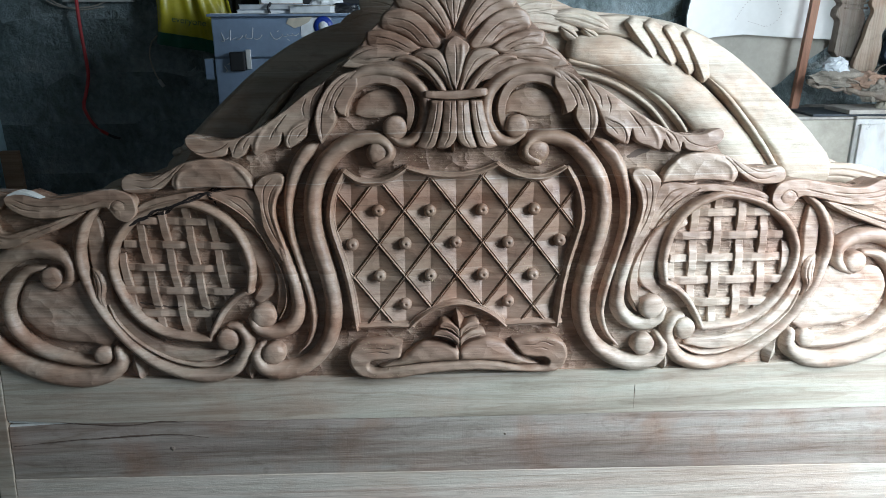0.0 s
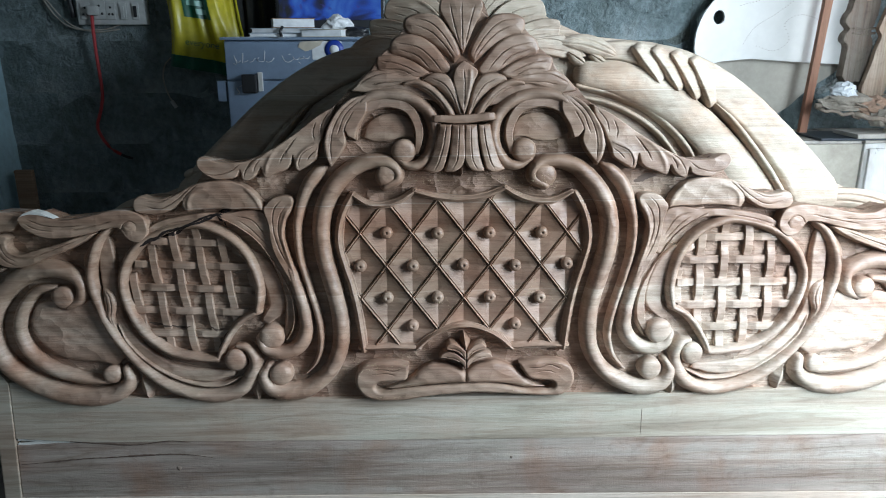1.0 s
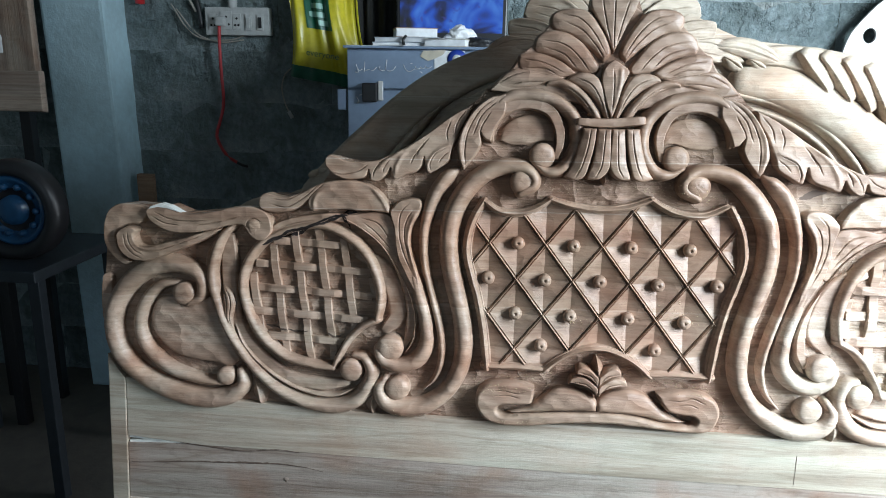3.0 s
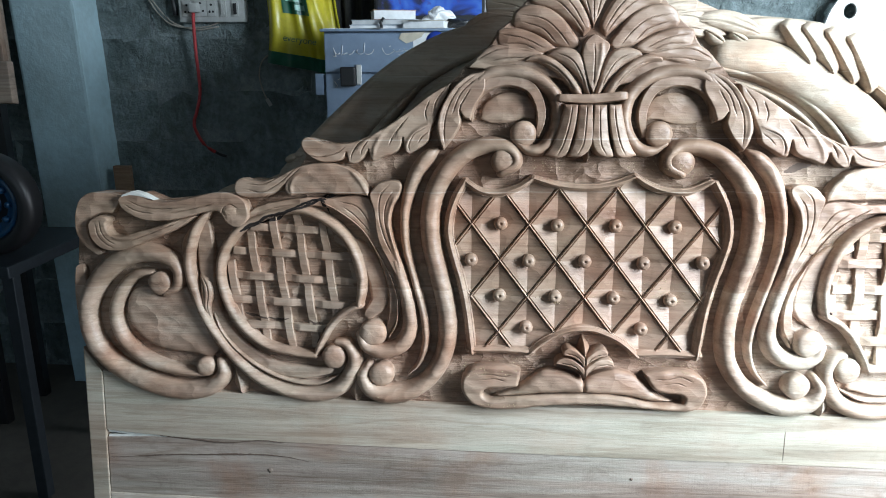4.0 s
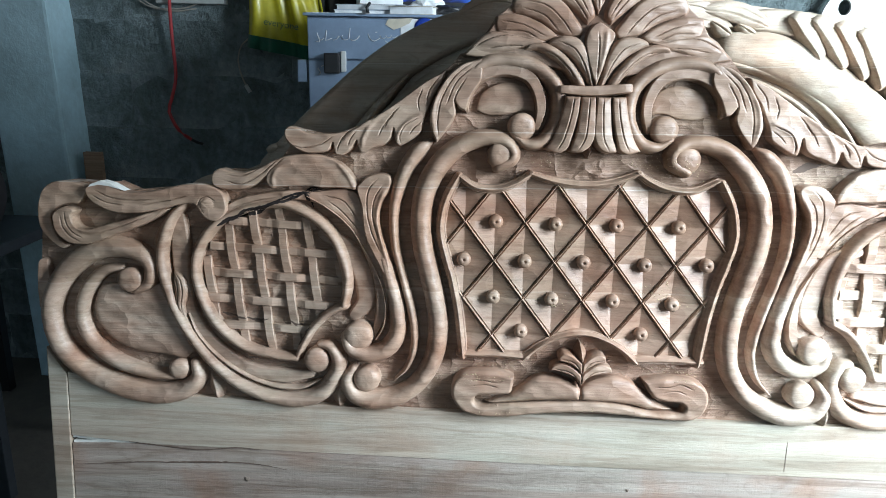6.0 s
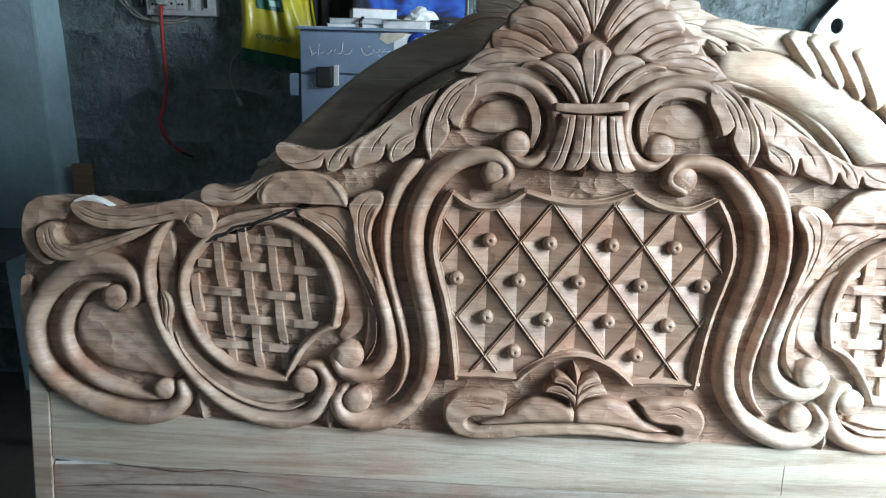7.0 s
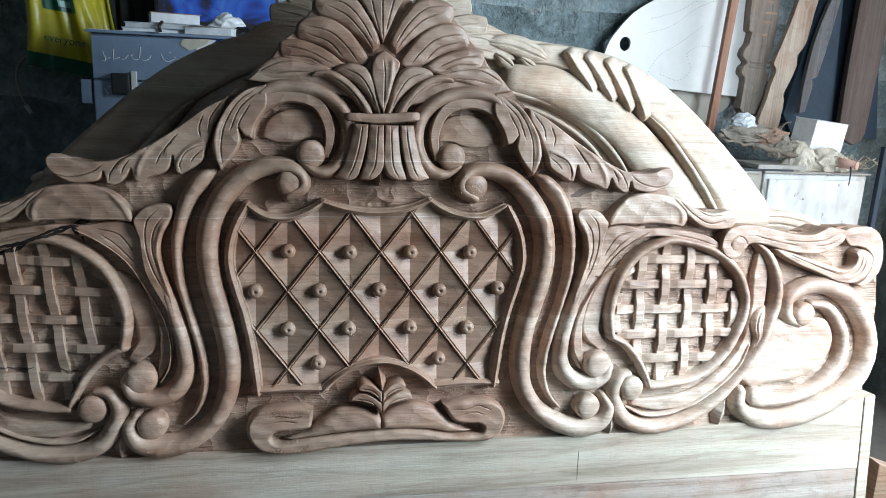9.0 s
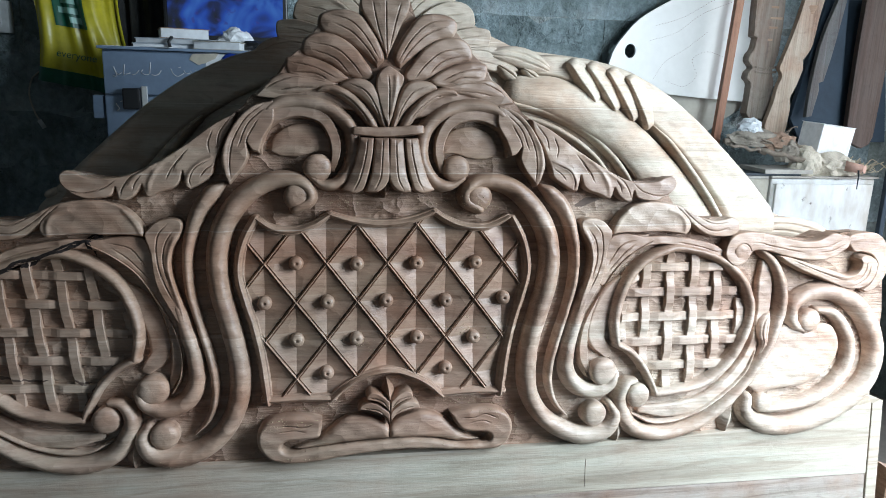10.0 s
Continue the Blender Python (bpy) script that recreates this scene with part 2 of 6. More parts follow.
GREEN = plain("green_print", (0.012, 0.10, 0.055), 0.35)
PALE_GREEN = plain("pale_green_print", (0.30, 0.52, 0.44), 0.35)
BLUE_PRINT = plain("blue_print", (0.02, 0.05, 0.32), 0.4)
BLUE_PLASTIC = plain("blue_plastic", (0.018, 0.075, 0.17), 0.3)
CHALK = plain("chalk", (0.72, 0.73, 0.74), 0.9)
CLOTH = painted("dirty_cloth", (0.66, 0.60, 0.49), (0.34, 0.29, 0.215), 0.9, scale=25, relief=0.003)
OLD_CLOTH = painted("grimy_cloth", (0.30, 0.265, 0.215), (0.13, 0.11, 0.085), 0.95, scale=22, relief=0.004)
BROWN_CLOTH = painted("brown_cloth", (0.34, 0.22, 0.15), (0.18, 0.12, 0.085), 0.95, scale=22, relief=0.004)
NAVY = painted("navy_board", (0.030, 0.050, 0.074), (0.018, 0.030, 0.044), 0.8, scale=5)
STRAW = plain("dry_fibre", (0.42, 0.36, 0.25), 0.8)
BARK = painted("bark", (0.26, 0.21, 0.16), (0.10, 0.078, 0.06), 0.85, scale=22, relief=0.004)
PINK = plain("pink_wood_handle", (0.62, 0.38, 0.29), 0.5)
BLACK_SHEET = painted("dark_cloth", (0.022, 0.022, 0.020), (0.010, 0.010, 0.010), 0.95, scale=14, relief=0.004)
BROWN_COVER = plain("brown_book_cover", (0.26, 0.16, 0.10), 0.6)
GREY_PAPER = plain("grey_paper", (0.50, 0.54, 0.60), 0.7)
FOIL = plain("crumpled_film", (0.55, 0.57, 0.58), 0.25)


def lit_screen(name):
    """A monitor's picture: dark shapes and violet flecks on deep blue light."""
    m, tree, b = material(name, 0.2)
    big = noise_tex(tree, coords(tree, (1.0, 1.0, 1.6)), 5.2, 3.0, 0.6, 0.7)
    bits = noise_tex(tree, coords(tree), 30.0, 3.0)
    col = ramp(tree, big, [(0.38, (0.0, 0.0, 0.002)), (0.44, (0.002, 0.010, 0.08)), (0.50, (0.01, 0.06, 0.40)), (0.64, (0.06, 0.20, 0.60))])
    col = mix(tree, ramp(tree, bits, [(0.63, (0.0, 0.0, 0.0)), (0.70, (0.6, 0.6, 0.6))]), col, (0.03, 0.03, 0.22))
    b.inputs["Base Color"].default_value = (0.01, 0.01, 0.015, 1)
    tree.links.new(col, b.inputs["Emission Color"])
    b.inputs["Emission Strength"].default_value = 1.0
    return m


SCREEN = lit_screen("lit_screen")


def block_wall(name):
    """Grey cement-rendered block work, stained, with faint courses."""
    m, tree, b = material(name, 0.85)
    big = noise_tex(tree, coords(tree), 2.2, 6.0, 0.68, 0.5)
    small = noise_tex(tree, coords(tree), 30.0, 6.0, 0.72, 0.4)
    lumps = noise_tex(tree, coords(tree), 6.0, 6.0, 0.7, 0.2)
    pits = noise_tex(tree, coords(tree), 90.0, 3.0)
    col = ramp(tree, big, [(0.3, (0.090, 0.128, 0.134)), (0.5, (0.235, 0.285, 0.300)), (0.72, (0.46, 0.52, 0.545))])
    col = mix(tree, 0.4, col, ramp(tree, small, [(0.35, (0.06, 0.078, 0.075)), (0.7, (0.40, 0.48, 0.49))]))
    warm = noise_tex(tree, coords(tree), 4.3, 3.0, 0.6)
    col = mix(tree, 0.55, col, ramp(tree, warm, [(0.58, (1.0, 1.0, 1.0)), (0.75, (1.0, 0.84, 0.74))]), "MULTIPLY")
    soot = noise_tex(tree, coords(tree, (1.0, 1.0, 0.7)), 1.15, 7.0, 0.7, 0.6)
    col = mix(tree, 0.85, col, ramp(tree, soot, [(0.40, (0.42, 0.44, 0.40)), (0.50, (0.92, 0.93, 0.92)), (0.62, (1.25, 1.25, 1.25))]), "MULTIPLY")
    # paler and warmer beyond a ragged line across x
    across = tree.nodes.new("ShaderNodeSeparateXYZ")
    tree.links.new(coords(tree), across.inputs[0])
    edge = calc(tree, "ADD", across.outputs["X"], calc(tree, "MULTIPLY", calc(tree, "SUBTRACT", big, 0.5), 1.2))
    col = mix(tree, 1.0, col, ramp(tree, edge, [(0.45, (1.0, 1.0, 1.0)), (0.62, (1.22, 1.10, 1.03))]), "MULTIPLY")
    chips = noise_tex(tree, coords(tree), 14.0, 8.0, 0.8, 0.3)
    col = mix(tree, 0.8, col, ramp(tree, chips, [(0.33, (0.40, 0.41, 0.40)), (0.39, (1.0, 1.0, 1.0)), (0.66, (1.0, 1.0, 1.0)), (0.70, (1.25, 1.24, 1.22))]), "MULTIPLY")
    tree.links.new(col, b.inputs["Base Color"])
    bump(tree, b, calc(tree, "ADD", calc(tree, "MULTIPLY", ramp(tree, lumps, [(0.40, (0.0, 0.0, 0.0)), (0.46, (0.7, 0.7, 0.7)), (0.62, (1.0, 1.0, 1.0))]), 1.1), calc(tree, "ADD", small, calc(tree, "MULTIPLY", pits, 0.4))), 0.9, 0.018)
    return m


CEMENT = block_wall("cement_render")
PILLAR = painted("cement_pillar", (0.54, 0.74, 0.82), (0.30, 0.42, 0.47), 0.85, scale=5, amount=0.9, relief=0.007)
FLOOR = painted("dusty_concrete", (0.15, 0.135, 0.115), (0.085, 0.08, 0.07), 0.9, scale=3, relief=0.004)
CEILING = painted("sooty_ceiling", (0.26, 0.26, 0.25), (0.17, 0.17, 0.165), 0.9, scale=2)


# ---- builders ----
from mathutils.bvhtree import BVHTree


def mesh_of(name, verts, faces, mat, smooth=False):
    me = bpy.data.meshes.new(name)
    me.from_pydata([tuple(map(float, v)) for v in verts], [], faces)
    me.materials.append(mat)
    me.polygons.foreach_set("use_smooth", [smooth] * len(me.polygons))
    me.update()
    return me


def part(name, made, parent=None, label=""):
    """Links a mesh as one object, under a thing or a part."""
    ob = new(name, made)
    if parent is not None:
        ob.parent = parent
    return tagged(ob, label)


def thing(name, label, category, group="", m=None):
    ob = new(name)
    ob.empty_display_size = 0.05
    if m is not None:
        ob.matrix_world = m
    return tagged(ob, label, category, group)


def from_bm(name, bm, mat, smooth=False):
    me = bpy.data.meshes.new(name)
    bmesh.ops.recalc_face_normals(bm, faces=bm.faces)
    bm.to_mesh(me)
    bm.free()
    me.materials.append(mat)
    me.polygons.foreach_set("use_smooth", [smooth] * len(me.polygons))
    return me


def box(name, lo, hi, mat, bevel=0.003, warp=0.0):
    bm = bmesh.new()
    bmesh.ops.create_cube(bm, size=1.0)
    for v in bm.verts:
        v.co = Vector([lo[i] + (v.co[i] + 0.5) * (hi[i] - lo[i]) for i in range(3)])
        if warp:
            v.co += Vector([random.uniform(-warp, warp) for _ in range(3)])
    if bevel:
        bmesh.ops.bevel(bm, geom=bm.edges[:], offset=bevel, segments=2, affect="EDGES", profile=0.6)
    return from_bm(name, bm, mat)


def slab(name, outline, y0, y1, mat, bevel=0.0):
    """A flat piece cut to an outline of (x, z), from depth y0 to y1."""
    bm = bmesh.new()
    front = bm.faces.new([bm.verts.new((x, y0, z)) for x, z in outline])
    made = bmesh.ops.extrude_face_region(bm, geom=[front])
    for v in made["geom"]:
        if isinstance(v, bmesh.types.BMVert):
            v.co.y = y1
    if bevel:
        rim = [e for e in bm.edges if all(abs(v.co.y - y0) < 1e-6 for v in e.verts)]
        bmesh.ops.bevel(bm, geom=rim, offset=bevel, segments=2, affect="EDGES", profile=0.6)
    bmesh.ops.triangulate(bm, faces=[f for f in bm.faces if len(f.verts) > 4])
    return from_bm(name, bm, mat)


def tube(name, points, radius, mat, sides=8, taper=None):
    """A round cord or stick along points in space."""
    pts = [Vector(p) for p in points]
    verts, faces = [], []
    for i, p in enumerate(pts):
        d = (pts[min(i + 1, len(pts) - 1)] - pts[max(i - 1, 0)]).normalized()
        a = d.orthogonal().normalized()
        b = d.cross(a)
        r = radius if taper is None else radius + (taper - radius) * i / (len(pts) - 1)
        for k in range(sides):
            w = 2 * math.pi * k / sides
            verts.append(p + a * (r * math.cos(w)) + b * (r * math.sin(w)))
    for i in range(len(pts) - 1):
        for k in range(sides):
            q = (k + 1) % sides
            faces.append((i * sides + k, i * sides + q, (i + 1) * sides + q, (i + 1) * sides + k))
    faces += [tuple(range(sides))[::-1], tuple(range((len(pts) - 1) * sides, len(pts) * sides))]
    return mesh_of(name, verts, faces, mat, True)


def curve_points(points, step):
    """A smooth line through control points, of any dimension, at even steps."""
    p = np.array(points, float)
    if len(p) == 2:
        p = np.array([p[0], (p[0] + p[1]) / 2, p[1]])
    ext = np.vstack([2 * p[0] - p[1], p, 2 * p[-1] - p[-2]])
    out = []
    for i in range(1, len(ext) - 2):
        a, b, c, d = ext[i - 1:i + 3]
        n = max(2, int(np.linalg.norm((c - b)[:2]) / step))
        for s in np.arange(n) / n:
            out.append(0.5 * (2 * b + (c - a) * s + (2 * a - 5 * b + 4 * c - d) * s * s + (3 * b - a - 3 * c + d) * s ** 3))
    out.append(p[-1])
    return np.array(out)


def smooth(points, step=0.006):
    return [tuple(p) for p in curve_points(points, step)]


def revolve(name, profile, mat, segments=20, centre=(0, 0, 0), axis="y", wobble=0.0):
    """A turned piece: profile of (radius, height) about an axis through centre; towards -y, or up z."""
    verts, faces = [], []
    for r, h in profile:
        for k in range(segments):
            w = 2 * math.pi * k / segments
            rr = r * (1 + wobble * math.sin(3 * w + h * 300))
            x, y = rr * math.cos(w), rr * math.sin(w)
            verts.append((centre[0] + x, centre[1] - h, centre[2] + y) if axis == "y" else (centre[0] + x, centre[1] + y, centre[2] + h))
    n = len(profile)
    for i in range(n - 1):
        for k in range(segments):
            q = (k + 1) % segments
            faces.append((i * segments + k, i * segments + q, (i + 1) * segments + q, (i + 1) * segments + k))
    faces.append(tuple(range((n - 1) * segments, n * segments)))
    return mesh_of(name, verts, faces, mat, True)


# ---- carving ----
GROUND = 0.0155
DEPTH = 0.72


def dip(u, at, wide):
    return np.exp(-((u - at) / wide) ** 2)


def profile(kind, u):
    """Height across a carved member, u from -1 to 1."""
    r = np.sqrt(np.clip(1 - (u * 0.97) ** 2, 0, 1))
    if kind == "round":
        return 0.12 + 0.88 * np.clip(1 - np.abs(u * 0.985) ** 2.15, 0, 1) ** 0.5
    if kind == "flat":
        return 0.5 + 0.5 * np.clip((1 - np.abs(u)) / 0.25, 0, 1) ** 0.6
    if kind == "leaf":
        return 0.55 + 0.42 * r - 0.22 * dip(u, -0.35, 0.06) - 0.22 * dip(u, 0.3, 0.06)
    if kind == "leaf1":
        return 0.55 + 0.42 * r - 0.26 * dip(u, 0.1, 0.10)
    if kind == "lobe":
        return 0.42 + 0.34 * r + 0.24 * dip(u, -0.62, 0.3) - 0.16 * dip(u, 0.02, 0.08) - 0.16 * dip(u, 0.48, 0.08)
    if kind == "lobe2":
        return 0.42 + 0.34 * r + 0.24 * dip(u, 0.62, 0.3) - 0.16 * dip(u, -0.02, 0.08) - 0.16 * dip(u, -0.48, 0.08)
    if kind == "scoop":
        return 0.35 + 0.5 * dip(u, -0.62, 0.36) + 0.30 * dip(u, 0.78, 0.2) - 0.12 * dip(u, 0.30, 0.3)
    if kind == "scoop2":
        return 0.35 + 0.5 * dip(u, 0.62, 0.36) + 0.30 * dip(u, -0.78, 0.2) - 0.12 * dip(u, -0.30, 0.3)
    if kind == "edge":
        return 0.30 + 0.34 * np.clip((1 - np.abs(u)) / 0.16, 0, 1) ** 0.7 + 0.36 * np.clip(1 - np.abs(u + 0.05) / 0.62, 0, 1) ** 0.55
    if kind == "tooth":
        return np.where(u < -0.6, 0.40 + 0.60 * np.clip((u + 1) / 0.4, 0, 1) ** 0.6, 1 - 0.32 * np.clip((u + 0.6) / 1.6, 0, 1) ** 1.4)
    if kind == "ridge":
        return 0.10 + 0.9 * (1 - np.abs(u)) ** 0.8
    return 0.5 + 0.5 * r


def carve(name, pts, high, kind="round", base=GROUND, mat=None, step=0.006, n=25, caps=True):
    """A carved member that follows control points (x, z, width) and stands high above the ground."""
    c = curve_points(pts, step)
    w = np.maximum(c[:, 2], 0.002)
    t = np.gradient(c[:, :2], axis=0)
    t /= np.maximum(np.linalg.norm(t, axis=1), 1e-9)[:, None]
    rows = [(c[i, 0], c[i, 1], t[i, 0], t[i, 1], w[i], 1.0) for i in range(len(c))]
    if caps:
        a, b = rows[0], rows[-1]
        for s in (0.4, 0.7, 0.88, 0.98, 1.0):
            k = math.sqrt(max(0.0, 1 - s * s))
            rows.insert(0, (a[0] - a[2] * s * a[4] / 2, a[1] - a[3] * s * a[4] / 2, a[2], a[3], a[4] * k + 1e-4, 1 - 0.25 * s * s))
            rows.append((b[0] + b[2] * s * b[4] / 2, b[1] + b[3] * s * b[4] / 2, b[2], b[3], b[4] * k + 1e-4, 1 - 0.25 * s * s))
    rows = np.array(rows)
    u = np.linspace(-1, 1, n)
    f = profile(kind, u)
    top = w.max()
    lift = DEPTH * high * rows[:, 5] * (0.42 + 0.58 * np.clip(rows[:, 4] / (0.7 * top), 0, 1))
    px = rows[:, 0, None] - rows[:, 3, None] * u * rows[:, 4, None] / 2
    pz = rows[:, 1, None] + rows[:, 2, None] * u * rows[:, 4, None] / 2
    py = base - lift[:, None] * f
    py += 0.0007 * np.sin(px * 95 + pz * 60) * np.sin(pz * 120 - px * 35) + 0.0004 * np.sin(px * 260) * np.sin(pz * 230 + 1)
    m = len(rows)
    verts = list(np.stack([px, py, pz], 2).reshape(-1, 3))
    faces = [(i * n + k, i * n + k + 1, (i + 1) * n + k + 1, (i + 1) * n + k) for i in range(m - 1) for k in range(n - 1)]
    for k, flip in ((0, False), (n - 1, True)):
        o = len(verts)
        for i in range(m):
            verts.append((px[i, k], py[i, k], pz[i, k]))
            verts.append((px[i, k], base + 0.006, pz[i, k]))
        for i in range(m - 1):
            q = (o + 2 * i, o + 2 * i + 1, o + 2 * i + 3, o + 2 * i + 2)
            faces.append(q[::-1] if flip else q)
    return mesh_of(name, verts, faces, mat or CARVED, True)


def knob(name, x, z, r, high, base=GROUND, mat=None):
    """A scroll's eye: a low faceted dome."""
    high, r = DEPTH * high, 1.13 * r
    p = [(r, -0.006), (r, high * 0.56), (r * 0.96, high * 0.74), (r * 0.85, high * 0.87), (r * 0.66, high * 0.955), (r * 0.40, high * 0.995), (r * 0.08, high)]
    me = revolve(name, p, mat or CARVED, 20, (x, base, z), wobble=0.02)
    for v in me.vertices:
        a, b = v.co.x - x, v.co.z - z
        if v.co.y < base:
            v.co.y += 0.10 * a - 0.12 * b + 0.0008 * math.sin(a * 400 + x * 90) * math.sin(b * 420)
    return me


MID = -0.008
# how much further from the middle the other half was cut
DRIFT = ((0.0, 0.26, 0.31, 0.40, 0.47, 0.66, 0.74, 0.81, 0.92, 1.02), (0.0, 0.001, 0.010, 0.013, 0.008, 0.013, 0.021, 0.026, 0.028, 0.030))


def other(x):
    """The place on the board's other half; the carver cut that half a little longer."""
    d = MID - x
    return MID + d + float(np.interp(abs(d), *DRIFT))


FLIP = {"lobe": "lobe2", "lobe2": "lobe", "scoop": "scoop2", "scoop2": "scoop"}


def pair(parent, name, pts, high, kind="round", base=GROUND, mat=None, label="", drift=0.0):
    """The same member on both halves of a board."""
    part(name, carve(name, pts, high, kind, base, mat), parent, label)
    part(name, carve(name, [(other(x) + drift, z, w) for x, z, w in pts], high, FLIP.get(kind, kind), base, mat), parent, label)


def knobs(parent, x, z, r, high, base=GROUND, mat=None, drift=0.0):
    part("scroll_eye", knob("scroll_eye", x, z, r, high, base, mat), parent)
    part("scroll_eye", knob("scroll_eye", other(x) + drift, z, r, high, base, mat), parent)


def inside(poly, x, z):
    hit = False
    for (x0, z0), (x1, z1) in zip(poly, poly[1:] + poly[:1]):
        if (z0 > z) != (z1 > z) and x < (x1 - x0) * (z - z0) / (z1 - z0) + x0:
            hit = not hit
    return hit


def loop_points(outline, step=0.003):
    """A closed outline, smoothed between its sharp corners."""
    p = [np.array(q, float) for q in outline]
    n = len(p)
    sharp = []
    for i in range(n):
        a, b = p[i] - p[i - 1], p[(i + 1) % n] - p[i]
        c = np.dot(a, b) / max(1e-9, np.linalg.norm(a) * np.linalg.norm(b))
        if c < 0.35:
            sharp.append(i)
    sharp = sharp or [0]
    out = []
    for k, i in enumerate(sharp):
        j = sharp[(k + 1) % len(sharp)]
        j = j if j > i else j + n
        run = [p[q % n] for q in range(i, j + 1)]
        out.append((curve_points(run, step) if len(run) > 2 else np.array([run[0] + (run[1] - run[0]) * s for s in np.linspace(0, 1, max(2, int(np.linalg.norm(run[1] - run[0]) / step)))]))[:-1])
    return np.vstack(out)


def nearest(points, line):
    far, which = np.empty(len(points)), np.empty(len(points), int)
    for i in range(0, len(points), 6000):
        p = points[i:i + 6000]
        d = (p[:, None, 0] - line[None, :, 0]) ** 2 + (p[:, None, 1] - line[None, :, 1]) ** 2
        k = d.argmin(1)
        far[i:i + 6000], which[i:i + 6000] = np.sqrt(d[np.arange(len(p)), k]), k
    return far, which


def relief(name, outline, high, grooves=(), ridges=(), tilt=(0, 0), base=GROUND, mat=None, cell=0.00085, rounding=0.0028, dome=0.0):
    """A carved plate: cut to an outline, rounded at its edge, with incised lines and raised ribs."""
    edge = loop_points(outline, 0.0012)
    lo, hi = edge.min(0) - cell, edge.max(0) + cell
    nx, nz = (np.ceil((hi - lo) / cell)).astype(int) + 1
    gx, gz = np.meshgrid(lo[0] + np.arange(nx) * cell, lo[1] + np.arange(nz) * cell, indexing="ij")
    pts = np.stack([gx.ravel(), gz.ravel()], 1)
    a, b = edge, np.roll(edge, -1, 0)
    den = np.where(np.abs(b[:, 1] - a[:, 1]) < 1e-12, 1e-12, b[:, 1] - a[:, 1])
    lean = (b[:, 0] - a[:, 0]) / den
    within = np.zeros(len(pts), bool)
    for k in range(0, len(pts), 6000):
        q = pts[k:k + 6000]
        cross = (a[None, :, 1] > q[:, None, 1]) != (b[None, :, 1] > q[:, None, 1])
        at = a[None, :, 0] + (q[:, None, 1] - a[None, :, 1]) * lean[None, :]
        within[k:k + 6000] = (cross & (q[:, None, 0] < at)).sum(1) % 2 == 1
    keep = within.reshape(nx, nz)
    quad = keep[:-1, :-1] | keep[1:, :-1] | keep[:-1, 1:] | keep[1:, 1:]
    d, k = nearest(pts, edge)
    pts = np.where(within[:, None], pts, edge[k])
    d = np.where(within, d, 0.0)
    lines = [(curve_points(g, 0.002), True) for g in grooves] + [(curve_points(g, 0.002), False) for g in ridges]
    mid = edge.mean(0)
    top = max(d.max(), 1e-6)

    def lift(p, dist):
        s = np.clip(dist / rounding, 0, 1)
        h = DEPTH * high * (0.62 + 0.38 * np.sqrt(s * (2 - s))) + dome * np.sqrt(dist / top)
        h = h + tilt[0] * (p[:, 0] - mid[0]) + tilt[1] * (p[:, 1] - mid[1])
        for line, cut in lines:
            g, q = nearest(p, line)
            f = q / max(1, len(line) - 1)
            fade = np.clip(np.minimum(f, 1 - f) / 0.14, 0.2, 1)
            h = h - 0.0036 * fade * np.exp(-(g / 0.00085) ** 2) if cut else h + 0.0022 * np.clip(fade * 1.4, 0, 1) * np.exp(-(g / 0.0040) ** 2)
        return np.maximum(h, 0.004) + 0.0006 * np.sin(p[:, 0] * 140 + p[:, 1] * 50) * np.sin(p[:, 1] * 150)

    h = lift(pts, d)
    used = np.zeros((nx, nz), bool)
    for i, j in ((0, 0), (1, 0), (0, 1), (1, 1)):
        used[i:nx - 1 + i, j:nz - 1 + j] |= quad
    index = -np.ones(nx * nz, int)
    ids = np.flatnonzero(used.ravel())
    index[ids] = np.arange(len(ids))
    verts = [(pts[i, 0], base - h[i], pts[i, 1]) for i in ids]
    index = index.reshape(nx, nz)
    ii, jj = np.nonzero(quad)
    faces = [(int(index[i, j]), int(index[i + 1, j]), int(index[i + 1, j + 1]), int(index[i, j + 1])) for i, j in zip(ii, jj)]
    rim, o, m = lift(edge, np.zeros(len(edge))), len(verts), len(edge)
    verts += [(x, base - y, z) for (x, z), y in zip(edge, rim)] + [(x, base + 0.006, z) for x, z in edge]
    faces += [(o + i, o + (i + 1) % m, o + m + (i + 1) % m, o + m + i) for i in range(m)]
    return mesh_of(name, verts, faces, mat or CARVED, True)


def flipped(line):
    return [(other(q[0]), *q[1:]) for q in line]


def leaves(parent, name, outline, high, grooves=(), ridges=(), tilt=(0, 0), **more):
    """The same plate on both halves of the board."""
    part(name, relief(name, outline, high, grooves, ridges, tilt, **more), parent)
    part(name, relief(name, flipped(outline), high, [flipped(g) for g in grooves], [flipped(g) for g in ridges], (-tilt[0], tilt[1]), **more), parent)


# ---- what lies on a carved surface ----
def skin_of(parent):
    """The front of all the pieces of a board, to lay things on."""
    verts, faces = [], []
    for ob in parent.children:
        o = len(verts)
        verts += [tuple(v.co) for v in ob.data.vertices]
        faces += [tuple(o + k for k in p.vertices) for p in ob.data.polygons]
    return BVHTree.FromPolygons(verts, faces)


def depth_at(skin, x, z):
    place = skin.ray_cast(Vector((x, -0.3, z)), Vector((0, 1, 0)))[0]
    return place.y if place is not None else 0.0


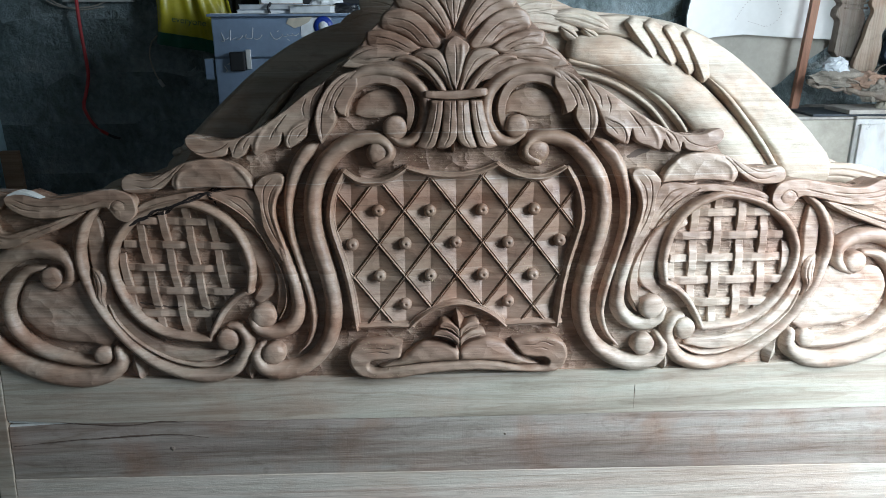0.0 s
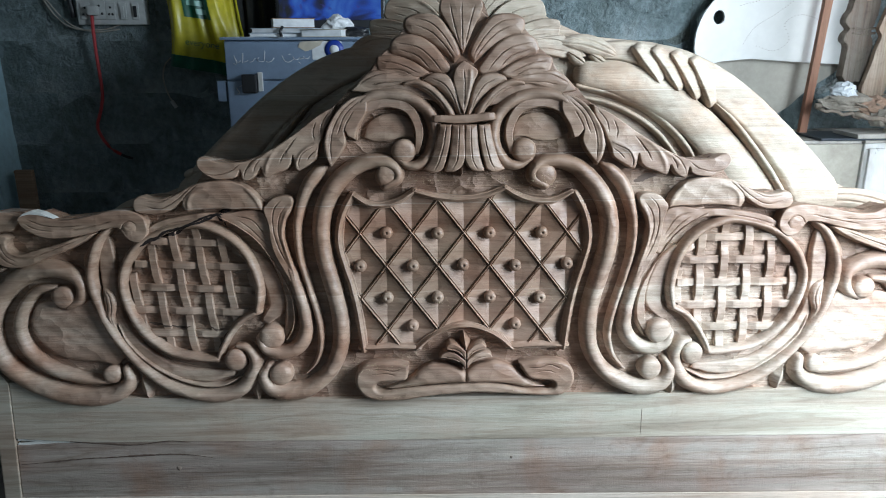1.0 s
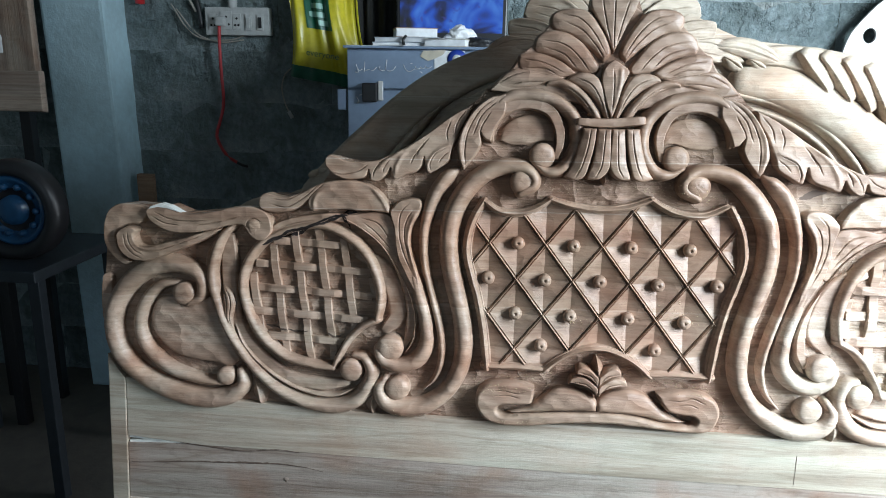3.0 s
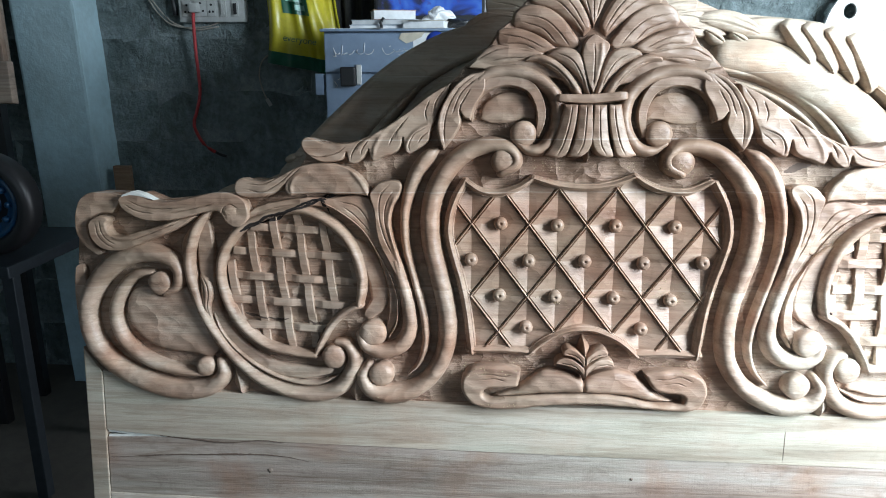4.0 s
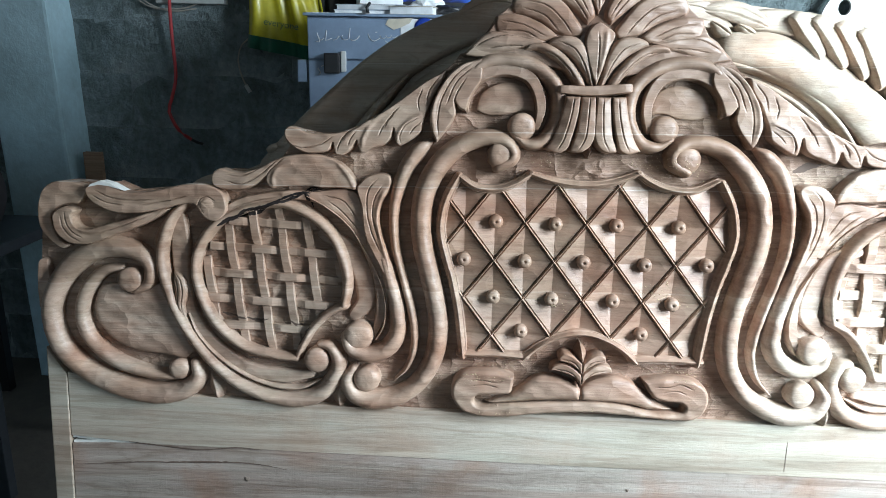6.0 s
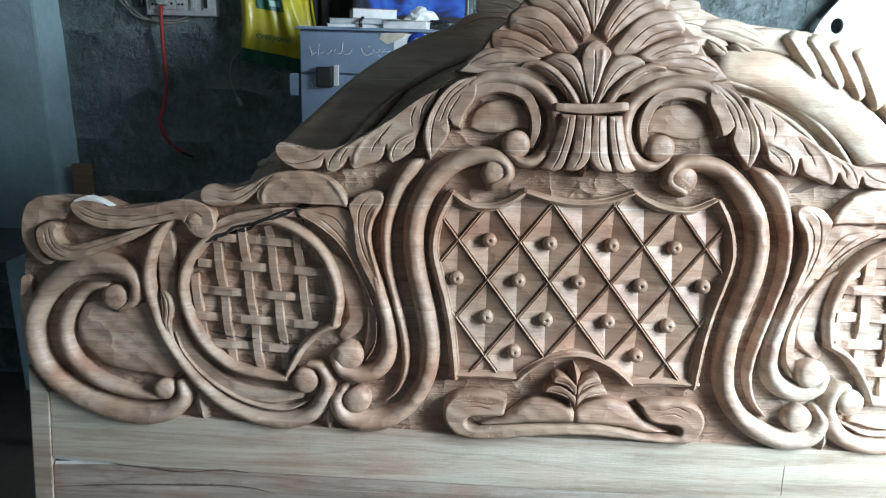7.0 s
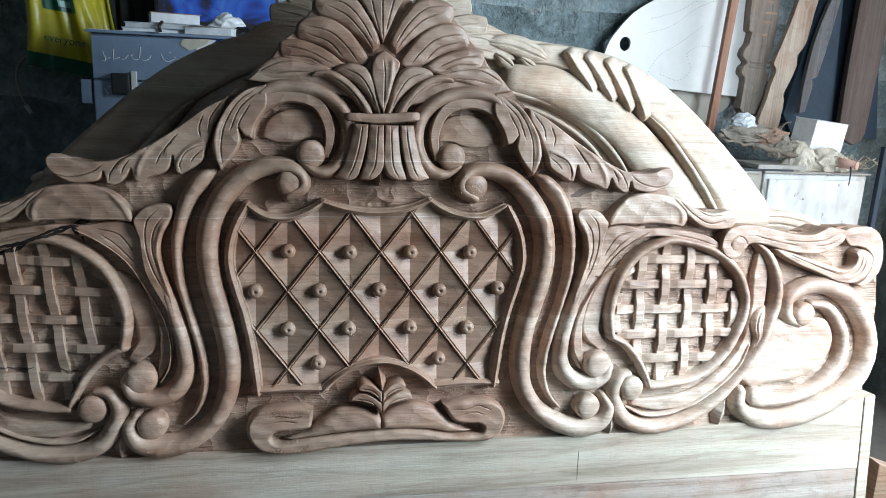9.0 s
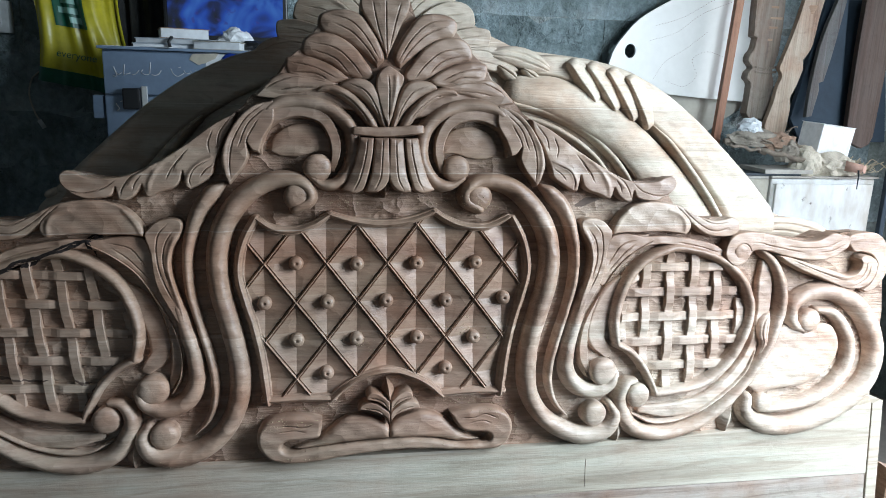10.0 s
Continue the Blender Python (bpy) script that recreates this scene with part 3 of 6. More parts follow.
def smear(name, pts, skin, mat):
    """A ragged thin stain laid over the carving along (x, z, width)."""
    c, n = curve_points(pts, 0.0015), 7
    t = np.gradient(c[:, :2], axis=0)
    t /= np.maximum(np.linalg.norm(t, axis=1), 1e-9)[:, None]
    verts, faces, ragged = [], [], [1.0, 1.0]
    for i in range(len(c)):
        ragged = [min(1.4, max(0.35, r + random.uniform(-0.22, 0.22))) for r in ragged]
        for k in range(n):
            u = (2 * k / (n - 1) - 1)
            u *= ragged[0] if u < 0 else ragged[1]
            x, z = c[i, 0] - t[i, 1] * u * c[i, 2] / 2, c[i, 1] + t[i, 0] * u * c[i, 2] / 2
            verts.append((x, depth_at(skin, x, z) - 0.0008 * (1 - 0.7 * abs(u)), z))
    for i in range(len(c) - 1):
        for k in range(n - 1):
            faces.append((i * n + k, i * n + k + 1, (i + 1) * n + k + 1, (i + 1) * n + k))
    return mesh_of(name, verts, faces, mat, True)


def crumb_mesh(name, crumbs, skin, mat):
    verts, faces = [], []
    for x, z, r in crumbs:
        o, y = len(verts), depth_at(skin, x, z)
        w = random.uniform(0, 2)
        for k in range(4):
            verts.append((x + r * math.cos(w + k * 1.57) * random.uniform(0.6, 1.5), y + 0.0003, z + r * math.sin(w + k * 1.57)))
        verts.append((x, y - r * 0.9, z))
        faces += [(o + k, o + (k + 1) % 4, o + 4) for k in range(4)]
    return mesh_of(name, verts, faces, mat)


# ---- the carved headboard ----
headboard = thing("headboard", "carved unvarnished wooden headboard leaning against another headboard", "headboard", m=TIPPED)

HALF = [(-1.004, -0.06), (-0.975, 0.794), (-0.983, 0.856), (-0.987, 0.927), (-0.98, 1.013), (-0.975, 1.054), (-0.959, 1.081), (-0.935, 1.09), (-0.885, 1.088), (-0.871, 1.08), (-0.849, 1.089), (-0.814, 1.075), (-0.755, 1.081), (-0.701, 1.09), (-0.661, 1.09), (-0.652, 1.109), (-0.636, 1.118), (-0.6, 1.116), (-0.565, 1.13), (-0.541, 1.141), (-0.528, 1.16), (-0.532, 1.184), (-0.515, 1.193), (-0.478, 1.185), (-0.432, 1.187), (-0.396, 1.205), (-0.345, 1.236), (-0.294, 1.272), (-0.25, 1.303)] + [(-0.233, 1.324), (-0.215, 1.332), (-0.191, 1.36), (-0.177, 1.383), (-0.153, 1.387), (-0.144, 1.415), (-0.123, 1.427), (-0.114, 1.454), (-0.088, 1.463), (-0.058, 1.456), (-0.047, 1.487), (-0.03, 1.506), (-0.014, 1.512)]
OUTLINE = [(x, z) for x, z in HALF if z > 0.6]
OUTLINE = [(OUTLINE[0][0], 0.66)] + OUTLINE
OUTLINE = OUTLINE + [(other(x), z) for x, z in OUTLINE[::-1]]
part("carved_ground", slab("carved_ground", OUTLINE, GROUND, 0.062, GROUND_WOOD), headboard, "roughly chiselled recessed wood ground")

# scroll at the far end
leaves(headboard, "end_leaf", [(-0.978, 1.033), (-0.973, 1.061), (-0.962, 1.079), (-0.942, 1.089), (-0.915, 1.089), (-0.896, 1.086), (-0.883, 1.08), (-0.887, 1.067), (-0.902, 1.051), (-0.918, 1.05), (-0.939, 1.044), (-0.952, 1.029), (-0.952, 1.012), (-0.941, 0.988), (-0.924, 0.974), (-0.938, 0.969), (-0.959, 0.984), (-0.974, 1.005)], 0.026)
leaves(headboard, "end_leaf", [(-0.946, 1.018), (-0.946, 1.03), (-0.938, 1.04), (-0.923, 1.046), (-0.911, 1.044), (-0.906, 1.038), (-0.911, 1.029), (-0.908, 1.016), (-0.898, 1.008), (-0.883, 1.007), (-0.862, 1.013), (-0.823, 1.024), (-0.79, 1.034), (-0.757, 1.044), (-0.735, 1.047), (-0.758, 1.031), (-0.791, 1.014), (-0.824, 1.001), (-0.852, 0.99), (-0.875, 0.981), (-0.897, 0.978), (-0.919, 0.981), (-0.934, 0.991), (-0.943, 1.004)], 0.040,
       [[(-0.923, 1.035), (-0.921, 1.016), (-0.911, 1.001), (-0.893, 0.991)], [(-0.931, 1.029), (-0.927, 1.008), (-0.914, 0.993), (-0.896, 0.984)], [(-0.868, 0.998), (-0.824, 1.013), (-0.768, 1.035)]], [[(-0.905, 1.01), (-0.879, 1.002), (-0.834, 1.013), (-0.779, 1.031)]])
leaves(headboard, "shoulder_leaf", [(-0.886, 1.076), (-0.88, 1.084), (-0.865, 1.087), (-0.844, 1.089), (-0.819, 1.077), (-0.794, 1.074), (-0.755, 1.08), (-0.712, 1.09), (-0.68, 1.093), (-0.658, 1.089), (-0.642, 1.079), (-0.635, 1.063), (-0.634, 1.047), (-0.642, 1.034), (-0.654, 1.027), (-0.668, 1.029), (-0.678, 1.037), (-0.684, 1.047), (-0.694, 1.056), (-0.719, 1.054), (-0.746, 1.046), (-0.772, 1.04), (-0.792, 1.037), (-0.818, 1.036), (-0.843, 1.039), (-0.864, 1.049), (-0.88, 1.061)], 0.038,
       [[(-0.866, 1.075), (-0.836, 1.063), (-0.799, 1.06), (-0.756, 1.063)], [(-0.872, 1.067), (-0.848, 1.055), (-0.817, 1.051)], [(-0.789, 1.051), (-0.735, 1.062), (-0.7, 1.071)], [(-0.686, 1.052), (-0.68, 1.065), (-0.668, 1.07), (-0.655, 1.063)]])
knobs(headboard, -0.667, 1.052, 0.0165, 0.040)
pair(headboard, "end_scroll", [(-0.807, 0.895, 0.015), (-0.78, 0.915, 0.026), (-0.78, 0.949, 0.03), (-0.813, 0.97, 0.035), (-0.865, 0.972, 0.039), (-0.916, 0.945, 0.04), (-0.953, 0.897, 0.039), (-0.966, 0.844, 0.038), (-0.951, 0.788, 0.039), (-0.907, 0.744, 0.04), (-0.844, 0.715, 0.043), (-0.777, 0.702, 0.041), (-0.727, 0.711, 0.038), (-0.698, 0.736, 0.031), (-0.701, 0.764, 0.022)], 0.042, "round")
pair(headboard, "end_scroll_bead", [(-0.831, 0.936, 0.014), (-0.868, 0.928, 0.022), (-0.898, 0.893, 0.026), (-0.91, 0.849, 0.028), (-0.896, 0.803, 0.028), (-0.852, 0.763, 0.028), (-0.797, 0.744, 0.024), (-0.747, 0.738, 0.017), (-0.72, 0.738, 0.009)], 0.034, "round")
knobs(headboard, -0.813, 0.916, 0.021, 0.040)
knobs(headboard, -0.729, 0.753, 0.0175, 0.040)
leaves(headboard, "scroll_field", [(-0.84, 0.907), (-0.821, 0.891), (-0.782, 0.903), (-0.765, 0.909), (-0.747, 0.876), (-0.726, 0.827), (-0.704, 0.786), (-0.724, 0.771), (-0.762, 0.778), (-0.811, 0.784), (-0.851, 0.801), (-0.88, 0.834), (-0.886, 0.868), (-0.87, 0.901)], 0.020, rounding=0.012)
pair(headboard, "small_leaf", [(-0.771, 0.962, 0.005), (-0.762, 0.989, 0.025), (-0.748, 1.018, 0.02), (-0.729, 1.046, 0.003)], 0.026, "ridge")
pair(headboard, "small_leaf", [(-0.673, 0.747, 0.008), (-0.665, 0.72, 0.031), (-0.66, 0.691, 0.0061)], 0.026, "ridge")
pair(headboard, "small_leaf", [(-0.435, 0.734, 0.007), (-0.438, 0.71, 0.028), (-0.434, 0.685, 0.005)], 0.026, "ridge")
part("end_block", carve("end_block", [(-0.976, 0.938, 0.022), (-0.977, 0.9, 0.028), (-0.98, 0.861, 0.018)], 0.020, "flat"), headboard)

# the oval with its woven field
pair(headboard, "oval_scroll", [(-0.705, 1.06, 0.01), (-0.73, 1.037, 0.019), (-0.746, 1.007, 0.024), (-0.755, 0.973, 0.025), (-0.755, 0.939, 0.025), (-0.746, 0.903, 0.024), (-0.733, 0.863, 0.022), (-0.711, 0.822, 0.022), (-0.676, 0.776, 0.022), (-0.629, 0.734, 0.025), (-0.576, 0.709, 0.027), (-0.521, 0.701, 0.03), (-0.474, 0.714, 0.032), (-0.445, 0.748, 0.032), (-0.439, 0.779, 0.028), (-0.453, 0.804, 0.021), (-0.473, 0.807, 0.013)], 0.040, "round")
knobs(headboard, -0.477, 0.78, 0.021, 0.041)
pair(headboard, "oval_bead", [(-0.711, 0.857, 0.005), (-0.694, 0.818, 0.007), (-0.658, 0.778, 0.0091), (-0.607, 0.744, 0.01), (-0.553, 0.726, 0.01), (-0.509, 0.725, 0.009), (-0.47, 0.742, 0.0041)], 0.026, "round")
pair(headboard, "oval_field", [(-0.726, 1.027, 0.028), (-0.724, 0.984, 0.036), (-0.723, 0.931, 0.029), (-0.707, 0.86, 0.022), (-0.67, 0.8, 0.027), (-0.609, 0.757, 0.028), (-0.544, 0.745, 0.028), (-0.489, 0.749, 0.015)], 0.018, "flat")
pair(headboard, "bud", [(-0.735, 0.933, 0.005), (-0.725, 0.918, 0.021), (-0.722, 0.896, 0.024), (-0.724, 0.87, 0.015), (-0.715, 0.837, 0.007), (-0.701, 0.804, 0.002)], 0.036, "leaf")
pair(headboard, "oval_rim", [(-0.514, 0.782, 0.017), (-0.553, 0.785, 0.017), (-0.607, 0.798, 0.018), (-0.658, 0.838, 0.02), (-0.687, 0.892, 0.021), (-0.696, 0.942, 0.02), (-0.685, 0.985, 0.02), (-0.658, 1.021, 0.019), (-0.619, 1.044, 0.017), (-0.576, 1.057, 0.016), (-0.532, 1.06, 0.019), (-0.482, 1.038, 0.021), (-0.447, 1.002, 0.022), (-0.429, 0.96, 0.022), (-0.423, 0.92, 0.02), (-0.429, 0.88, 0.015)], 0.036, "round")
pair(headboard, "oval_rim", [(-0.427, 0.881, 0.015), (-0.459, 0.865, 0.015), (-0.485, 0.838, 0.015), (-0.503, 0.806, 0.014), (-0.514, 0.78, 0.013)], 0.034, "round")
pair(headboard, "oval_shoulder", [(-0.485, 1.081, 0.016), (-0.44, 1.065, 0.035), (-0.399, 1.022, 0.037), (-0.374, 0.967, 0.031), (-0.362, 0.915, 0.025), (-0.363, 0.866, 0.022), (-0.376, 0.828, 0.008)], 0.022, "flat")
pair(headboard, "oval_edge", [(-0.493, 1.075, 0.009), (-0.455, 1.054, 0.009), (-0.419, 1.024, 0.0091), (-0.389, 0.978, 0.008), (-0.366, 0.934, 0.009), (-0.355, 0.891, 0.008), (-0.357, 0.85, 0.007), (-0.372, 0.82, 0.004)], 0.031, "ridge")
pair(headboard, "inner_shoulder", [(-0.467, 1.006, 0.021), (-0.429, 0.988, 0.031), (-0.4, 0.946, 0.036), (-0.39, 0.893, 0.036), (-0.412, 0.862, 0.021)], 0.012, "flat")

# leaves above the oval
leaves(headboard, "upper_leaf", [(-0.66, 1.101), (-0.656, 1.114), (-0.644, 1.12), (-0.626, 1.116), (-0.605, 1.115), (-0.579, 1.122), (-0.552, 1.136), (-0.531, 1.144), (-0.495, 1.149), (-0.461, 1.146), (-0.435, 1.135), (-0.416, 1.117), (-0.406, 1.099), (-0.407, 1.088), (-0.433, 1.091), (-0.465, 1.091), (-0.496, 1.093), (-0.538, 1.09), (-0.554, 1.087), (-0.563, 1.098), (-0.564, 1.108), (-0.583, 1.093), (-0.606, 1.084), (-0.638, 1.083), (-0.656, 1.089)], 0.036,
       [[(-0.543, 1.138), (-0.574, 1.111), (-0.606, 1.094), (-0.637, 1.099)], [(-0.533, 1.14), (-0.557, 1.118), (-0.564, 1.105)], [(-0.573, 1.123), (-0.605, 1.108), (-0.635, 1.109)]], [[(-0.55, 1.09), (-0.551, 1.108), (-0.539, 1.125), (-0.513, 1.135)], [(-0.44, 1.136), (-0.421, 1.113), (-0.409, 1.091)]], dome=0.002)
leaves(headboard, "lower_leaf", [(-0.648, 1.046), (-0.618, 1.067), (-0.575, 1.078), (-0.522, 1.085), (-0.481, 1.084), (-0.449, 1.089), (-0.422, 1.089), (-0.404, 1.079), (-0.392, 1.035), (-0.387, 0.994), (-0.399, 0.994), (-0.417, 1.021), (-0.444, 1.046), (-0.481, 1.064), (-0.523, 1.068), (-0.576, 1.057), (-0.63, 1.036)], 0.026,
       [[(-0.462, 1.077), (-0.429, 1.067), (-0.403, 1.032)], [(-0.457, 1.068), (-0.434, 1.051), (-0.402, 1.017)], [(-0.629, 1.051), (-0.586, 1.064), (-0.544, 1.072)]])
leaves(headboard, "scroll_leaf", [(-0.406, 1.09), (-0.399, 1.103), (-0.387, 1.114), (-0.368, 1.119), (-0.352, 1.117), (-0.346, 1.107), (-0.351, 1.089), (-0.362, 1.069), (-0.367, 1.043), (-0.363, 1.015), (-0.351, 0.978), (-0.345, 0.945), (-0.358, 0.942), (-0.374, 0.973), (-0.388, 1.001), (-0.395, 1.03), (-0.398, 1.061)], 0.040,
       [[(-0.369, 1.11), (-0.385, 1.09), (-0.388, 1.056), (-0.38, 1.018), (-0.364, 0.982)], [(-0.361, 1.098), (-0.374, 1.077), (-0.378, 1.046), (-0.369, 1.007)]], [[(-0.352, 1.1), (-0.366, 1.069), (-0.37, 1.039), (-0.361, 0.999), (-0.351, 0.963)]])

# the S scrolls beside the shield
pair(headboard, "leafed_scroll", [(-0.364, 0.994, 0.015), (-0.358, 0.968, 0.023), (-0.348, 0.934, 0.027), (-0.335, 0.885, 0.029), (-0.332, 0.84, 0.031), (-0.348, 0.807, 0.033), (-0.381, 0.792, 0.032), (-0.413, 0.801, 0.028), (-0.427, 0.823, 0.019)], 0.041, "round")
knobs(headboard, -0.402, 0.828, 0.0235, 0.041)
pair(headboard, "slim_scroll", [(-0.282, 1.175, 0.011), (-0.299, 1.161, 0.028), (-0.321, 1.131, 0.028), (-0.335, 1.092, 0.024), (-0.342, 1.049, 0.019), (-0.34, 0.999, 0.017), (-0.328, 0.947, 0.015), (-0.313, 0.894, 0.016), (-0.303, 0.845, 0.016), (-0.303, 0.806, 0.014), (-0.315, 0.77, 0.01), (-0.336, 0.746, 0.004)], 0.038, "round")
pair(headboard, "large_scroll", [(-0.165, 1.134, 0.02), (-0.141, 1.148, 0.024), (-0.141, 1.166, 0.026), (-0.16, 1.181, 0.029), (-0.191, 1.183, 0.031), (-0.229, 1.17, 0.034), (-0.263, 1.139, 0.037), (-0.286, 1.097, 0.038), (-0.294, 1.05, 0.038), (-0.291, 1, 0.038), (-0.279, 0.948, 0.037), (-0.266, 0.895, 0.036), (-0.26, 0.841, 0.037), (-0.267, 0.791, 0.034), (-0.29, 0.747, 0.033), (-0.328, 0.717, 0.036), (-0.371, 0.707, 0.038), (-0.408, 0.717, 0.035), (-0.422, 0.744, 0.029), (-0.411, 0.766, 0.017)], 0.046, "round", drift=0.005)
knobs(headboard, -0.16, 1.154, 0.0215, 0.042, drift=0.008)
knobs(headboard, -0.386, 0.748, 0.0215, 0.043)

# leaves that run down from the crest
leaves(headboard, "acanthus_leaf", [(-0.532, 1.186), (-0.524, 1.195), (-0.509, 1.193), (-0.493, 1.186), (-0.466, 1.184), (-0.437, 1.187), (-0.396, 1.204), (-0.345, 1.235), (-0.294, 1.273), (-0.258, 1.293), (-0.264, 1.272), (-0.278, 1.247), (-0.286, 1.226), (-0.293, 1.207), (-0.298, 1.19), (-0.315, 1.176), (-0.333, 1.166), (-0.34, 1.172), (-0.344, 1.195), (-0.349, 1.177), (-0.361, 1.167), (-0.381, 1.16), (-0.397, 1.153), (-0.404, 1.16), (-0.407, 1.173), (-0.417, 1.158), (-0.433, 1.148), (-0.444, 1.149), (-0.448, 1.168), (-0.454, 1.156), (-0.469, 1.151), (-0.495, 1.15), (-0.515, 1.159), (-0.529, 1.172)], 0.036,
       [[(-0.343, 1.22), (-0.36, 1.201), (-0.369, 1.183)], [(-0.299, 1.215), (-0.323, 1.202), (-0.333, 1.183), (-0.331, 1.171)], [(-0.297, 1.207), (-0.309, 1.197), (-0.316, 1.187)], [(-0.396, 1.201), (-0.423, 1.186), (-0.437, 1.167), (-0.44, 1.155)], [(-0.408, 1.189), (-0.418, 1.175), (-0.421, 1.165)], [(-0.447, 1.18), (-0.468, 1.166), (-0.499, 1.159), (-0.523, 1.164)], [(-0.296, 1.262), (-0.303, 1.242), (-0.301, 1.227)], [(-0.268, 1.283), (-0.284, 1.26), (-0.289, 1.238)], [(-0.335, 1.231), (-0.351, 1.213), (-0.359, 1.197)]],
       [[(-0.341, 1.234), (-0.373, 1.211), (-0.393, 1.183), (-0.398, 1.157)], [(-0.292, 1.221), (-0.319, 1.207), (-0.335, 1.187), (-0.336, 1.17)], [(-0.381, 1.209), (-0.411, 1.189), (-0.43, 1.171)]])
leaves(headboard, "crest_leaf", [(-0.197, 1.314), (-0.23, 1.304), (-0.256, 1.281), (-0.276, 1.246), (-0.283, 1.215), (-0.278, 1.191), (-0.27, 1.174), (-0.261, 1.186), (-0.247, 1.204), (-0.239, 1.223), (-0.241, 1.242), (-0.233, 1.231), (-0.222, 1.227), (-0.213, 1.252), (-0.197, 1.281)], 0.044,
       [[(-0.211, 1.308), (-0.242, 1.283), (-0.263, 1.246), (-0.269, 1.211), (-0.267, 1.183)], [(-0.213, 1.299), (-0.239, 1.274), (-0.255, 1.237)], [(-0.223, 1.281), (-0.238, 1.256), (-0.243, 1.24)]], [[(-0.223, 1.306), (-0.252, 1.281), (-0.272, 1.246), (-0.277, 1.213), (-0.271, 1.181)]])

# the crest: two C scrolls, a bound sheaf and a double shell
pair(headboard, "crest_scroll", [(-0.14, 1.188, 0.013), (-0.117, 1.175, 0.019), (-0.091, 1.18, 0.026), (-0.072, 1.204, 0.028), (-0.065, 1.238, 0.028), (-0.075, 1.275, 0.029), (-0.106, 1.302, 0.029), (-0.15, 1.313, 0.029), (-0.19, 1.308, 0.026), (-0.217, 1.289, 0.015)], 0.046, "round")
pair(headboard, "crest_band", [(-0.22, 1.226, 0.004), (-0.223, 1.246, 0.017), (-0.211, 1.275, 0.021), (-0.183, 1.293, 0.022), (-0.15, 1.297, 0.022), (-0.117, 1.285, 0.021), (-0.1, 1.258, 0.02), (-0.096, 1.23, 0.017), (-0.102, 1.201, 0.01)], 0.036, "flat")
knobs(headboard, -0.127, 1.203, 0.0215, 0.042)
leaves(headboard, "scroll_field", [(-0.204, 1.23), (-0.198, 1.254), (-0.179, 1.27), (-0.151, 1.277), (-0.123, 1.27), (-0.107, 1.252), (-0.106, 1.23), (-0.128, 1.231), (-0.156, 1.223), (-0.184, 1.223)], 0.014, rounding=0.02)
part("collar", carve("collar", [(-0.066, 1.266, 0.015), (-0.015, 1.2645, 0.019), (0.046, 1.270, 0.017)], 0.058, "flat"), headboard)
leaves(headboard, "sheaf_stalk", [(-0.058, 1.256), (-0.033, 1.255), (-0.036, 1.222), (-0.045, 1.183), (-0.052, 1.167), (-0.068, 1.161), (-0.089, 1.167), (-0.076, 1.188), (-0.065, 1.222)], 0.054, [[(-0.044, 1.254), (-0.048, 1.222), (-0.057, 1.187), (-0.067, 1.167)]], (), (0.25, 0.0), dome=0.005)
leaves(headboard, "sheaf_stalk", [(-0.033, 1.255), (-0.008, 1.255), (-0.007, 1.225), (-0.006, 1.195), (-0.012, 1.176), (-0.026, 1.164), (-0.042, 1.163), (-0.047, 1.168), (-0.039, 1.193), (-0.035, 1.225)], 0.060, [[(-0.019, 1.254), (-0.02, 1.222), (-0.023, 1.188), (-0.033, 1.167)]], (), (0.15, 0.0), dome=0.005)
part("sheaf_tip", carve("sheaf_tip", [(-0.013, 1.185, 0.003), (-0.013, 1.17, 0.019), (-0.013, 1.154, 0.003)], 0.046, "ridge"), headboard)
TOP_LOBE = ([(-0.125, 1.44), (-0.121, 1.454), (-0.103, 1.462), (-0.08, 1.463), (-0.058, 1.457), (-0.041, 1.438), (-0.025, 1.413), (-0.015, 1.387), (-0.027, 1.37), (-0.047, 1.387), (-0.071, 1.406), (-0.095, 1.419), (-0.116, 1.425)], 0.047, [[(-0.101, 1.44), (-0.071, 1.427), (-0.045, 1.402), (-0.027, 1.377)], [(-0.103, 1.452), (-0.073, 1.444), (-0.047, 1.42), (-0.025, 1.385)]], [[(-0.097, 1.459), (-0.071, 1.457), (-0.049, 1.443), (-0.03, 1.415), (-0.018, 1.387)]])
SIDE_LOBE = ([(-0.154, 1.394), (-0.149, 1.412), (-0.136, 1.423), (-0.118, 1.426), (-0.09, 1.42), (-0.064, 1.403), (-0.045, 1.38), (-0.033, 1.361), (-0.04, 1.349), (-0.062, 1.351), (-0.082, 1.358), (-0.103, 1.372), (-0.131, 1.383), (-0.147, 1.386)], 0.043, [[(-0.138, 1.408), (-0.098, 1.4), (-0.071, 1.379), (-0.051, 1.354)], [(-0.134, 1.396), (-0.098, 1.384), (-0.075, 1.361)]], [[(-0.13, 1.421), (-0.098, 1.419), (-0.068, 1.402), (-0.047, 1.378), (-0.036, 1.359)]])
